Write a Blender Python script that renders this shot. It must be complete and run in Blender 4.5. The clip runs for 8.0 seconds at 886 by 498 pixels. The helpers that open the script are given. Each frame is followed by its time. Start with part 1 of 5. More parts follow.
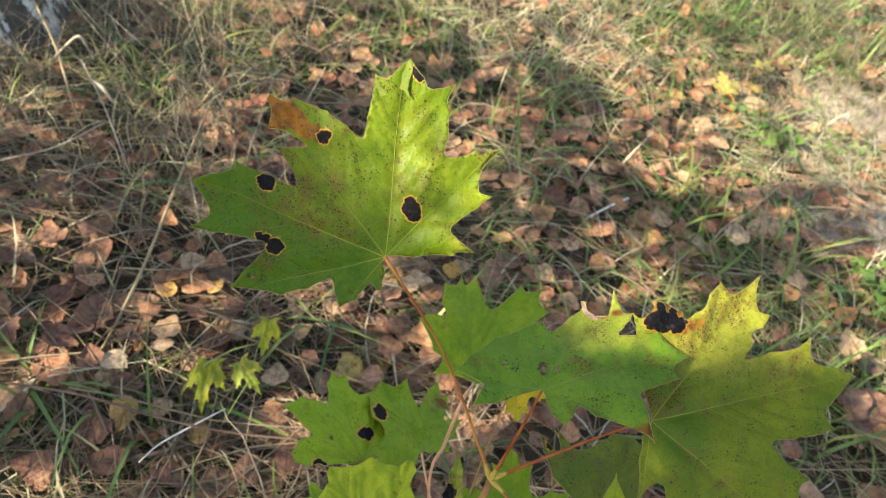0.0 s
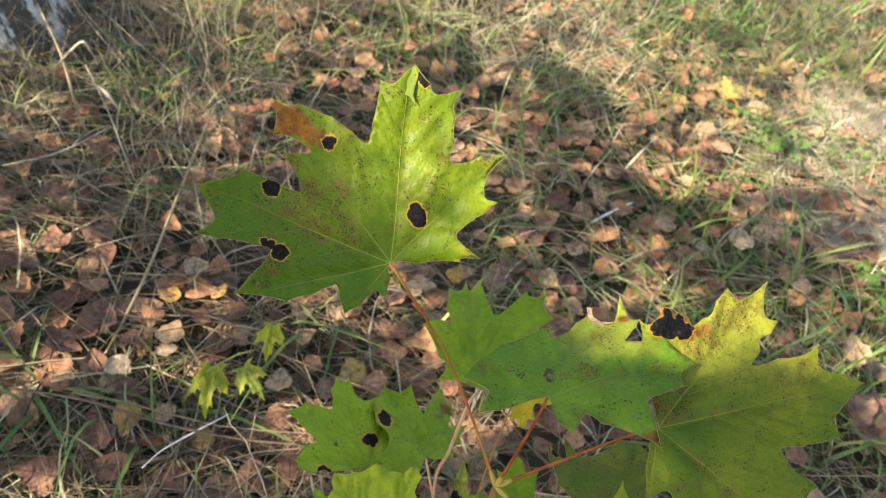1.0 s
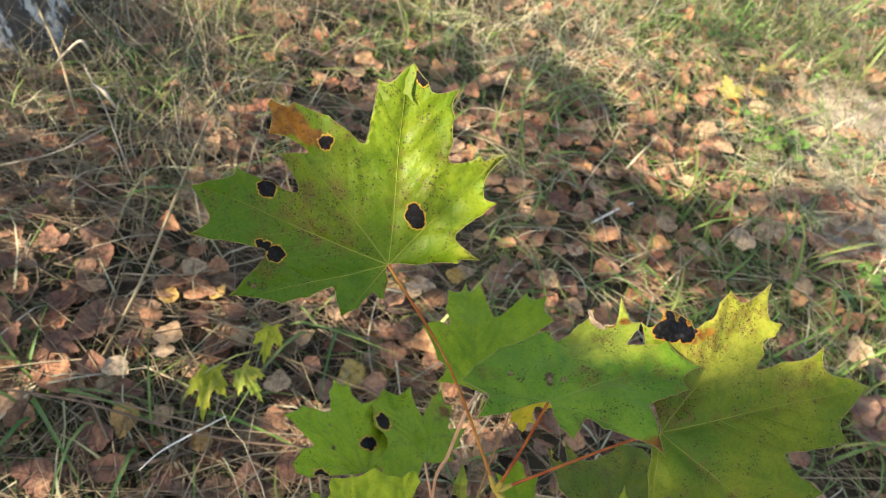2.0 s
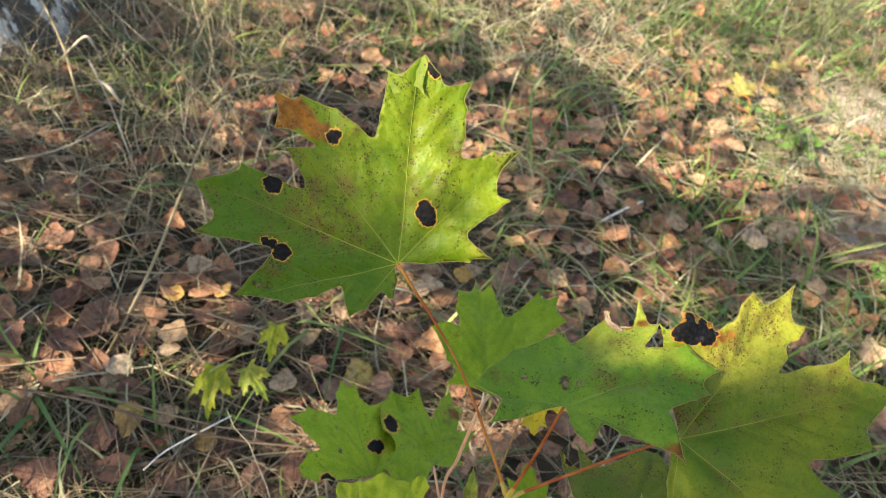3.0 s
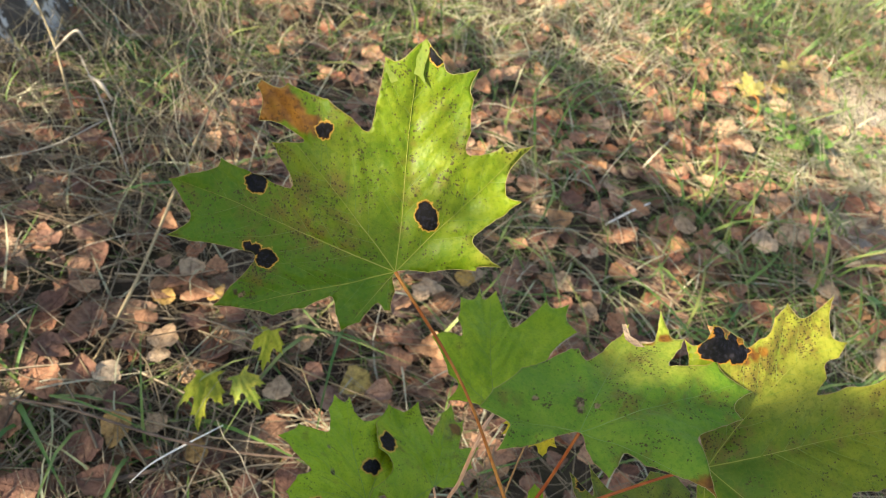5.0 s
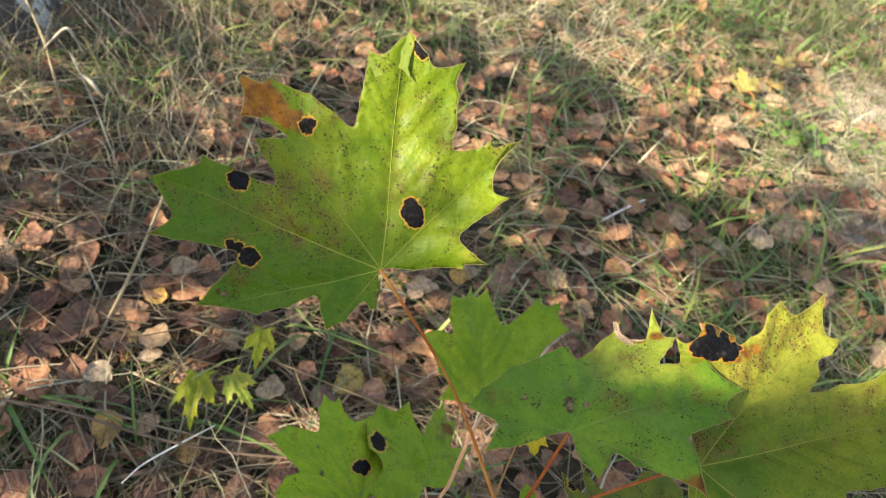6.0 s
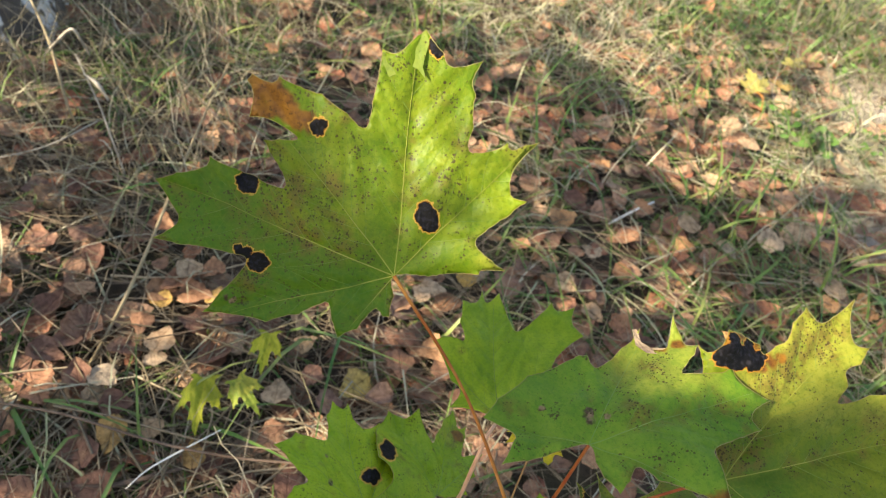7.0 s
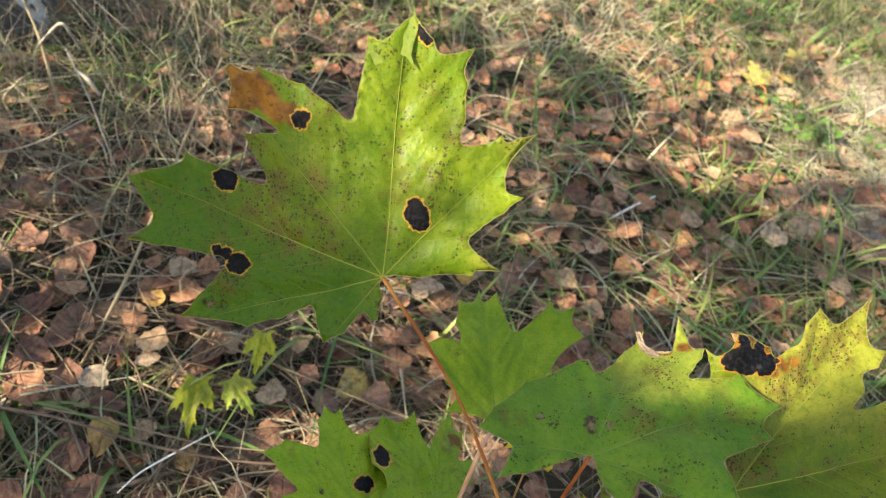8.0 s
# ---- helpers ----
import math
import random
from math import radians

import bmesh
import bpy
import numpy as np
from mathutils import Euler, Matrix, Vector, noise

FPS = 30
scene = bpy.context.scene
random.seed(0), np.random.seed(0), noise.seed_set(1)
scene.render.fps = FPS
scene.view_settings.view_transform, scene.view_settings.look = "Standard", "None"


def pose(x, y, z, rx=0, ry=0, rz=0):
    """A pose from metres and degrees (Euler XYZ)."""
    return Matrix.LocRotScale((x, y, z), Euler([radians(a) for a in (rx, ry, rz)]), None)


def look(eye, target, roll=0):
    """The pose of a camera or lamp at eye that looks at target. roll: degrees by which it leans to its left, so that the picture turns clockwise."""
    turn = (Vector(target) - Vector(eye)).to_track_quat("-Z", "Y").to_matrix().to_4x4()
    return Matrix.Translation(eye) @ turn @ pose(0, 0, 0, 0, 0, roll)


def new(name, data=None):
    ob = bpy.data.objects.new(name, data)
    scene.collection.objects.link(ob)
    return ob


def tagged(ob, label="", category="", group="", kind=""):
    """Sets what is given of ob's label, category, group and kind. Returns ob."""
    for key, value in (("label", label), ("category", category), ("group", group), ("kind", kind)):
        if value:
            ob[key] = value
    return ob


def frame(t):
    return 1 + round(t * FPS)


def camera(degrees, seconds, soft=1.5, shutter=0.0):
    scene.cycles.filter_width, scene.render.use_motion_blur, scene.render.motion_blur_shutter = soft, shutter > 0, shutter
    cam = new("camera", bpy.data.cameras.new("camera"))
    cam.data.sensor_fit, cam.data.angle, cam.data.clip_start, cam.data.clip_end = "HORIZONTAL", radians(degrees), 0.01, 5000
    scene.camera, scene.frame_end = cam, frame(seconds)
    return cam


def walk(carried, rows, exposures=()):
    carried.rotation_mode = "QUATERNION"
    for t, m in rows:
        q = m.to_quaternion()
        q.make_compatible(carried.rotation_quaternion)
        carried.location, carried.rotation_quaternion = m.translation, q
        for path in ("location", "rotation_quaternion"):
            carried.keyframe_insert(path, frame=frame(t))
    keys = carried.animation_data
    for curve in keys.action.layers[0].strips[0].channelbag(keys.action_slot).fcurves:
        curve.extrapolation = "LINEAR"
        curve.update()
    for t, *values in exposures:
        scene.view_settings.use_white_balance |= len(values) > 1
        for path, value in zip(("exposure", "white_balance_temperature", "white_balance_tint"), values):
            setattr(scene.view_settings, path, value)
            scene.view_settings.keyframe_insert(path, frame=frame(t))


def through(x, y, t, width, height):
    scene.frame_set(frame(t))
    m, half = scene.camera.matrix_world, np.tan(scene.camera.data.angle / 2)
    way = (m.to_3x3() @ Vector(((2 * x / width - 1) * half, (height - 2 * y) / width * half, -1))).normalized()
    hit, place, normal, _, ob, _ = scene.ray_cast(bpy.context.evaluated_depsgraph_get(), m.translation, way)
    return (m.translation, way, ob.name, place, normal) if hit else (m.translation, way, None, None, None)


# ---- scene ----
from mathutils import geometry

cam = camera(66.0, 8.0, soft=1.0)
cam.data.dof.use_dof, cam.data.dof.focus_distance, cam.data.dof.aperture_fstop = True, 0.335, 16.0
PATH = [
    (0, (0.0416, 0.0615, 0.8462), (-0.0046, 1.3784, -0.6584), 16.44),
    (0.5, (0.0409, 0.0621, 0.8459), (-0.0127, 1.3852, -0.6530), 16.22),
    (1, (0.0399, 0.0626, 0.8455), (-0.0174, 1.3867, -0.6524), 16.07),
    (1.5, (0.0414, 0.0645, 0.8447), (-0.0119, 1.3905, -0.6516), 16.15),
    (3, (0.0371, 0.0749, 0.8321), (-0.0355, 1.3904, -0.6726), 15.76),
    (3.5, (0.0377, 0.0786, 0.8274), (-0.0330, 1.3990, -0.6732), 15.71),
    (4, (0.0354, 0.0829, 0.8214), (-0.0355, 1.4008, -0.6814), 16.10),
    (4.5, (0.0329, 0.0917, 0.8136), (-0.0460, 1.4096, -0.6887), 15.90),
    (6, (0.0387, 0.1031, 0.8051), (-0.0272, 1.4176, -0.7008), 15.95),
    (6.5, (0.0370, 0.1038, 0.8034), (-0.0375, 1.4193, -0.7013), 15.79),
    (7, (0.0334, 0.1094, 0.7979), (-0.0449, 1.4242, -0.7070), 15.62),
    (7.5, (0.0338, 0.1175, 0.7932), (-0.0440, 1.4288, -0.7149), 15.50),
    (8, (0.0357, 0.1226, 0.7869), (-0.0402, 1.4270, -0.7273), 15.35),
]
walk(cam, [(t, look(eye, target, roll)) for t, eye, target, roll in PATH], exposures=[(0, 1.80, 7500, 10), (8, 1.80, 7500, 10)])

# ---- light ----
SUN_WAY = Vector((0.68, 0.453, -0.566)).normalized()
world = bpy.data.worlds.new("world")
scene.world = world
world.use_nodes = True
wn = world.node_tree
sky = wn.nodes.new("ShaderNodeTexSky")
sky.sky_type, sky.sun_disc = "NISHITA", False
sky.sun_elevation, sky.sun_rotation = radians(34.5), radians(236)
sky.altitude, sky.air_density, sky.dust_density = 150, 1.0, 1.5
wn.links.new(sky.outputs[0], wn.nodes["Background"].inputs["Color"])
wn.nodes["Background"].inputs["Strength"].default_value = 0.12
sun = new("sun", bpy.data.lights.new("sun", "SUN"))
sun.data.energy, sun.data.angle, sun.data.color = 5.0, radians(0.53), (1.0, 0.93, 0.82)
sun.matrix_world = look((-6, -4, 6), Vector((-6, -4, 6)) + SUN_WAY)


# ---- materials ----
class Nodes:
    """A short way to write a node tree."""

    def __init__(self, name, rough=0.6, spec=0.3):
        self.mat = bpy.data.materials.new(name)
        self.mat.use_nodes = True
        self.tree = self.mat.node_tree
        self.bsdf = self.tree.nodes["Principled BSDF"]
        self.bsdf.inputs["Roughness"].default_value = rough
        self.bsdf.inputs["Specular IOR Level"].default_value = spec
        self.co = self.tree.nodes.new("ShaderNodeTexCoord").outputs["Object"]

    def put(self, socket, value):
        if isinstance(value, bpy.types.NodeSocket):
            self.tree.links.new(value, socket)
        elif isinstance(value, tuple) and len(value) == 3 and socket.type == "RGBA":
            socket.default_value = (*value, 1)
        else:
            socket.default_value = value

    def node(self, kind, out=0, **ins):
        n = self.tree.nodes.new(kind)
        for k, v in ins.items():
            self.put(n.inputs[k.replace("_", " ")], v)
        return n.outputs[out]

    def math(self, op, a, b=0.0, c=0.0, clamp=False):
        n = self.tree.nodes.new("ShaderNodeMath")
        n.operation, n.use_clamp = op, clamp
        for s, v in zip(n.inputs, (a, b, c)):
            self.put(s, v)
        return n.outputs[0]

    def step(self, v, lo, hi, a=0.0, b=1.0):
        n = self.tree.nodes.new("ShaderNodeMapRange")
        n.interpolation_type = "SMOOTHSTEP"
        for s, x in zip(n.inputs, (v, lo, hi, a, b)):
            self.put(s, x)
        return n.outputs[0]

    def noise(self, scale, detail=3.0, rough=0.55, at=None, out=0):
        return self.node("ShaderNodeTexNoise", out, Vector=at or self.co, Scale=scale, Detail=detail, Roughness=rough)

    def mix(self, f, a, b, kind="MIX"):
        n = self.tree.nodes.new("ShaderNodeMix")
        n.data_type, n.blend_type = "RGBA", kind
        self.put(n.inputs[0], f), self.put(n.inputs[6], a), self.put(n.inputs[7], b)
        return n.outputs[2]

    def ramp(self, f, *stops):
        n = self.tree.nodes.new("ShaderNodeValToRGB")
        e = n.color_ramp.elements
        while len(e) < len(stops):
            e.new(0.5)
        for x, (p, c) in zip(e, stops):
            x.position, x.color = p, (*c, 1)
        self.put(n.inputs[0], f)
        return n.outputs[0]

    def bump(self, height, strength, distance):
        n = self.node("ShaderNodeBump", 0, Height=height, Strength=strength, Distance=distance)
        self.put(self.bsdf.inputs["Normal"], n)
        return n

    def island(self):
        return self.tree.nodes.new("ShaderNodeNewGeometry").outputs["Random Per Island"]

    def random(self):
        return self.tree.nodes.new("ShaderNodeObjectInfo").outputs["Random"]

    def done(self, colour, through=0.0, through_colour=None):
        self.put(self.bsdf.inputs["Base Color"], colour)
        if through:
            t = self.node("ShaderNodeBsdfTranslucent", 0, Color=through_colour or colour)
            m = self.tree.nodes.new("ShaderNodeMixShader")
            m.inputs[0].default_value = through
            self.tree.links.new(self.bsdf.outputs[0], m.inputs[1])
            self.tree.links.new(t, m.inputs[2])
            self.tree.links.new(m.outputs[0], self.tree.nodes["Material Output"].inputs["Surface"])
        return self.mat


def blotches(n, spots, ragged, scale):
    """How far outside the nearest of some round spots (x, y, radius in mm) a place of the leaf lies, in mm, with a ragged edge."""
    best = None
    at = n.node("ShaderNodeVectorMath", 0, Vector=n.co)
    at.node.operation = "MULTIPLY"
    at.node.inputs[1].default_value = (1, 1, 0)
    for x, y, r in spots:
        d = n.tree.nodes.new("ShaderNodeVectorMath")
        d.operation = "DISTANCE"
        n.put(d.inputs[0], at)
        d.inputs[1].default_value = (x / 1000, y / 1000, 0)
        v = n.math("MULTIPLY_ADD", d.outputs["Value"], 1000.0, -r)
        best = v if best is None else n.math("MINIMUM", best, v)
    return n.math("MULTIPLY_ADD", n.math("SUBTRACT", n.noise(scale, 3.0, 0.65), 0.5), ragged, best)


def along(deg, start, end, size, step=9.0):
    """Round spots strung along a vein, in mm of the leaf."""
    return tuple((r * math.sin(radians(deg)), r * math.cos(radians(deg)), size) for r in np.arange(start, end, step).tolist())


def maple_material(name, deep, light, edge, tar=(), brown=(), yellow=(), pale=(), green=(), drifts=(), specks=0.5, halo=(0.56, 0.34, 0.05), rim=1.25, seed=0.0):
    """A maple blade: two greens, tar spots with a yellow rim, brown, yellow or darker green parts that on some leaves
    also paint sun or shade, and fine dark specks. Places in mm of the leaf.
    """
    n = Nodes(name, 0.42, 0.22)
    move = n.node("ShaderNodeVectorMath", 0, Vector=n.co)
    move.node.inputs[1].default_value = (seed, seed * 0.7, 0)
    wide, fine = n.noise(22.0, 3.0, 0.5, move), n.noise(260.0, 3.0, 0.6, move)
    colour = n.mix(n.step(wide, 0.38, 0.62), tuple(0.95 * c for c in deep), light)
    colour = n.mix(n.step(fine, 0.35, 0.72, 0.0, 0.20), colour, edge)
    # darker green; on the big upper leaf it paints the shade of a fold
    if green:
        colour = n.mix(n.step(blotches(n, green, 26.0, 30.0), 14.0, -12.0, 0.0, 0.9), colour, (deep[0] * 0.42, deep[1] * 0.74, deep[2]))
    # yellow parts, on some lobes partly standing in for sunlight
    if yellow:
        colour = n.mix(n.step(blotches(n, yellow, 14.0, 60.0), 5.0, -6.0, 0.0, 0.95), colour, n.mix(0.6, edge, (0.245, 0.272, 0.038)))
    cells = n.node("ShaderNodeTexVoronoi", 0, Vector=move, Scale=430.0)
    colour = n.mix(n.step(cells, 0.15, 0.6, 0.0, 0.16), colour, n.mix(0.5, light, edge))
    shift = n.node("ShaderNodeVectorMath", 0, Vector=n.noise(60.0, 2.0, 0.5, move, 1))
    shift.node.operation = "SCALE"
    shift.node.inputs["Scale"].default_value = 0.012
    bent = n.node("ShaderNodeVectorMath", 0, Vector=move)
    n.tree.links.new(shift, bent.node.inputs[1])
    mesh_vein = n.node("ShaderNodeTexVoronoi", 0, Vector=bent, Scale=210.0)
    mesh_vein.node.feature = "DISTANCE_TO_EDGE"
    net = n.step(mesh_vein.node.outputs["Distance"], 0.05, 0.0)
    colour = n.mix(n.math("MULTIPLY", net, 0.14), colour, edge)
    colour = n.mix(n.step(n.noise(120.0, 4.0, 0.75, move), 0.46, 0.64, 0.0, 0.38), colour, (deep[0] * 0.6, deep[1] * 0.75, deep[2]))
    if pale:
        colour = n.mix(n.step(blotches(n, pale, 5.0, 400.0), 0.4, -0.8), colour, n.mix(n.step(fine, 0.4, 0.6), (0.26, 0.17, 0.09), (0.045, 0.022, 0.014)))
    # crowded fine specks in drifts over tan, yellowed blade
    drift = n.step(n.noise(38.0, 3.0, 0.6, move), 0.62 - 0.14 * specks, 0.74 - 0.12 * specks, 0.0, 0.8)
    if drifts:
        drift = n.math("MAXIMUM", drift, n.step(blotches(n, drifts, 16.0, 70.0), 4.0, -5.0))
    dark = (0.042, 0.020, 0.010)
    colour = n.mix(n.math("MULTIPLY", drift, n.step(n.noise(190.0, 3.0, 0.7, move), 0.38, 0.58, 0.0, 0.80)), colour, (0.150, 0.105, 0.020))
    d = n.node("ShaderNodeTexVoronoi", 0, Vector=move, Scale=880.0)
    each = n.node("ShaderNodeSeparateColor", 0, Color=d.node.outputs["Color"])
    size = n.math("MULTIPLY", drift, n.step(each, 0.10, 0.75, 0.0, 0.46))
    colour = n.mix(n.step(n.math("SUBTRACT", d, size), 0.02, -0.06, 0.0, 0.95), colour, dark)
    # single specks and short dashes all over
    ragged = n.node("ShaderNodeVectorMath", 0, Vector=n.noise(700.0, 3.0, 0.7, move, 1))
    ragged.node.operation = "SCALE"
    ragged.node.inputs["Scale"].default_value = 0.0022
    torn = n.node("ShaderNodeVectorMath", 0, Vector=move)
    n.tree.links.new(ragged, torn.node.inputs[1])
    crowd = n.step(n.noise(75.0, 4.0, 0.7, move), 0.44, 0.62)
    for scale, keep, big in ((900.0, 1.0 - 0.62 * specks, 0.44), (520.0, 1.04 - 0.50 * specks, 0.37), (170.0, 0.99 - 0.30 * specks, 0.19)):
        d = n.node("ShaderNodeTexVoronoi", 0, Vector=torn, Scale=scale)
        each = n.node("ShaderNodeSeparateColor", 0, Color=d.node.outputs["Color"])
        often = n.math("SUBTRACT", each, n.math("MULTIPLY", n.math("SUBTRACT", 1.0, crowd), 0.42))
        size = n.step(often, keep - 0.1, keep + 0.1, 0.0, big)
        colour = n.mix(n.step(n.math("SUBTRACT", d, size), 0.03, -0.06, 0.0, 0.9), colour, dark)
    colour = n.mix(n.step(n.noise(650.0, 3.0, 0.75, move), 0.50, 0.64, 0.0, 0.45), colour, (deep[0] * 0.55, deep[1] * 0.62, deep[2]))
    stain = n.step(n.noise(85.0, 5.0, 0.75, move), 0.65 - 0.05 * specks, 0.72, 0.0, 0.6)
    colour = n.mix(stain, colour, (0.10, 0.070, 0.016))
    if brown:
        b = n.step(blotches(n, brown, 13.0, 70.0), 1.2, -1.5)
        rust = n.mix(n.step(n.noise(150.0, 4.0, 0.7), 0.35, 0.7), (0.235, 0.105, 0.012), (0.10, 0.036, 0.009))
        rust = n.mix(n.step(n.noise(420.0, 4.0, 0.75), 0.54, 0.66, 0.0, 0.8), rust, (0.045, 0.016, 0.008))
        colour = n.mix(b, colour, rust)
    rough = n.noise(90.0, 2.0)
    height = n.math("SUBTRACT", n.math("MULTIPLY_ADD", cells, 0.35, n.math("MULTIPLY", fine, 0.6)), n.math("MULTIPLY", net, 0.07))
    if tar:
        t = blotches(n, tar, 5.0, 300.0)
        ring = n.mix(n.step(t, 0.3, 0.8), (0.30, 0.105, 0.012), halo)
        colour = n.mix(n.step(t, rim, rim - 0.5), colour, ring)
        black = n.step(t, 0.45, 0.15)
        colour = n.mix(black, colour, n.mix(n.step(n.noise(600.0), 0.45, 0.7), (0.006, 0.006, 0.008), (0.028, 0.026, 0.03)))
        n.put(n.bsdf.inputs["Specular IOR Level"], n.step(black, 0.0, 1.0, 0.22, 0.10))
        height = n.math("ADD", height, n.math("MULTIPLY", black, n.math("MULTIPLY", n.noise(700.0), 1.6)))
    n.put(n.bsdf.inputs["Roughness"], n.step(rough, 0.3, 0.7, 0.42, 0.58))
    n.bump(height, 0.7, 0.0007)
    return n.done(colour, 0.26, n.mix(0.45, colour, (0.42, 0.45, 0.02)))


def stalk_material(name, a, b):
    n = Nodes(name, 0.5, 0.16)
    c = n.mix(n.step(n.noise(45.0, 3.0), 0.35, 0.65), a, b)
    n.bump(n.noise(900.0), 0.3, 0.0004)
    return n.done(n.mix(n.step(n.noise(700.0), 0.6, 0.8, 0.0, 0.3), c, (0.10, 0.03, 0.015)))


def litter_material(name, *shades, random_by="island", through=0.12, unit=1.0):
    """Dead leaves. unit: what one metre measures in the mesh's own space; a single leaf 1 long also gets its veins."""
    n = Nodes(name, 0.6, 0.25)
    pick = n.island() if random_by == "island" else n.random()
    c = n.ramp(pick, *[(i / max(1, len(shades) - 1), s) for i, s in enumerate(shades)])
    at = n.node("ShaderNodeVectorMath", 0, Vector=n.co)
    at.node.operation = "MULTIPLY_ADD"
    at.node.inputs[1].default_value = (1, 1, 1)
    if random_by == "object":
        n.tree.links.new(n.node("ShaderNodeCombineXYZ", 0, X=n.math("MULTIPLY", pick, 37.0), Y=n.math("MULTIPLY", pick, 11.0)), at.node.inputs[2])
    c = n.mix(n.step(n.noise(95.0 * unit, 5.0, 0.7, at), 0.40, 0.66, 0.0, 0.75), c, n.mix(0.72, c, (0.05, 0.018, 0.010)))
    c = n.mix(n.step(n.noise(38.0 * unit, 3.0, 0.55, at), 0.5, 0.72, 0.0, 0.5), c, n.mix(0.5, c, (0.62, 0.40, 0.22)))
    c = n.mix(n.step(n.noise(420.0 * unit, 3.0, 0.7, at), 0.60, 0.70, 0.0, 0.7), c, (0.07, 0.03, 0.018))
    height = n.noise(210.0 * unit, 4.0, 0.7, at)
    if unit < 1:
        apart = n.tree.nodes.new("ShaderNodeSeparateXYZ")
        n.put(apart.inputs[0], n.co)
        side = n.math("ABSOLUTE", apart.outputs[0])
        run = n.math("PINGPONG", n.math("MULTIPLY", n.math("SUBTRACT", apart.outputs[1], n.math("MULTIPLY", side, 0.85)), 7.0), 0.5)
        lines = n.math("MAXIMUM", n.step(run, 0.07, 0.0, 0.0, 0.6), n.step(side, 0.022, 0.008))
        c = n.mix(n.math("MULTIPLY", lines, 0.5), c, n.mix(0.55, c, (0.07, 0.03, 0.018)))
        height = n.math("SUBTRACT", height, n.math("MULTIPLY", lines, 0.5))
    n.bump(height, 1.0, 0.003)
    return n.done(c, through)


def blade_material(name, *shades, through=0.2, rough=0.5):
    n = Nodes(name, rough, 0.3)
    c = n.ramp(n.island(), *[(i / max(1, len(shades) - 1), s) for i, s in enumerate(shades)])
    c = n.mix(n.step(n.noise(60.0, 3.0), 0.4, 0.75, 0.0, 0.4), c, (0.20, 0.15, 0.07))
    return n.done(c, through)


def soil_material():
    n = Nodes("soil", 0.9, 0.1)
    c = n.mix(n.step(n.noise(9.0, 5.0, 0.6), 0.35, 0.65), (0.045, 0.032, 0.024), (0.105, 0.076, 0.056))
    c = n.mix(n.step(n.noise(170.0, 4.0, 0.7), 0.45, 0.7, 0.0, 0.6), c, (0.13, 0.092, 0.058))
    c = n.mix(n.step(n.noise(1.6, 5.0, 0.65), 0.47, 0.64, 0.0, 0.7), c, (0.065, 0.078, 0.030))
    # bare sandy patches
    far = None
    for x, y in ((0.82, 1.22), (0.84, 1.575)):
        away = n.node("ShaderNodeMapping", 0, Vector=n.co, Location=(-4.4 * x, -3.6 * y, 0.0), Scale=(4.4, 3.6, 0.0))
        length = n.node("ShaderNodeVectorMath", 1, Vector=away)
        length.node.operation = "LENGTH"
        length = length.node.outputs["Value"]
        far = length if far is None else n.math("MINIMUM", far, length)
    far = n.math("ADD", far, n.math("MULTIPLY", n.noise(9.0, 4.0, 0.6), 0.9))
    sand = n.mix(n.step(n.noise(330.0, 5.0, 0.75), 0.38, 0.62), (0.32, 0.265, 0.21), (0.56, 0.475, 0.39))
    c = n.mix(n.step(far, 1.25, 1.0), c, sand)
    n.bump(n.noise(240.0, 5.0, 0.7), 0.8, 0.01)
    return n.done(c)


def bark_material():
    n = Nodes("birch_bark", 0.75, 0.2)
    tall = n.node("ShaderNodeMapping", 0, Vector=n.co, Scale=(26.0, 26.0, 11.0))
    c = n.mix(n.step(n.noise(1.0, 4.0, 0.6, tall), 0.48, 0.53), (0.085, 0.072, 0.062), (0.62, 0.61, 0.59))
    c = n.mix(n.step(n.noise(60.0, 4.0), 0.45, 0.75, 0.0, 0.6), c, (0.20, 0.17, 0.14))
    c = n.mix(n.step(n.noise(3.2, 5.0, 0.7, tall), 0.62, 0.68), c, (0.03, 0.026, 0.022))
    n.bump(n.noise(1.6, 5.0, 0.7, tall), 1.0, 0.012)
    return n.done(c)


SOIL, BARK = soil_material(), bark_material()
STALK_RED = stalk_material("red_stalk", (0.22, 0.042, 0.016), (0.34, 0.110, 0.030))
STALK_ORANGE = stalk_material("orange_stalk", (0.30, 0.085, 0.020), (0.44, 0.190, 0.045))
STALK_PALE = stalk_material("pale_stalk", (0.55, 0.27, 0.15), (0.62, 0.36, 0.22))
STEM_BROWN = stalk_material("stem_bark", (0.20, 0.11, 0.05), (0.30, 0.17, 0.07))
BUD = stalk_material("bud_green", (0.36, 0.32, 0.06), (0.44, 0.26, 0.06))
VEIN = stalk_material("vein", (0.225, 0.255, 0.030), (0.30, 0.29, 0.055))
VEIN_PALE = stalk_material("vein_pale", (0.16, 0.27, 0.045), (0.23, 0.31, 0.08))
VEIN_GREEN = stalk_material("vein_green", (0.135, 0.215, 0.030), (0.20, 0.25, 0.05))
RIM = stalk_material("leaf_rim", (0.33, 0.31, 0.10), (0.25, 0.19, 0.06))
LITTER = litter_material("birch_litter", (0.38, 0.178, 0.098), (0.33, 0.130, 0.074), (0.47, 0.280, 0.170), (0.20, 0.092, 0.056), (0.50, 0.34, 0.215), (0.22, 0.105, 0.070), (0.24, 0.132, 0.086), (0.36, 0.205, 0.125), (0.29, 0.155, 0.098))
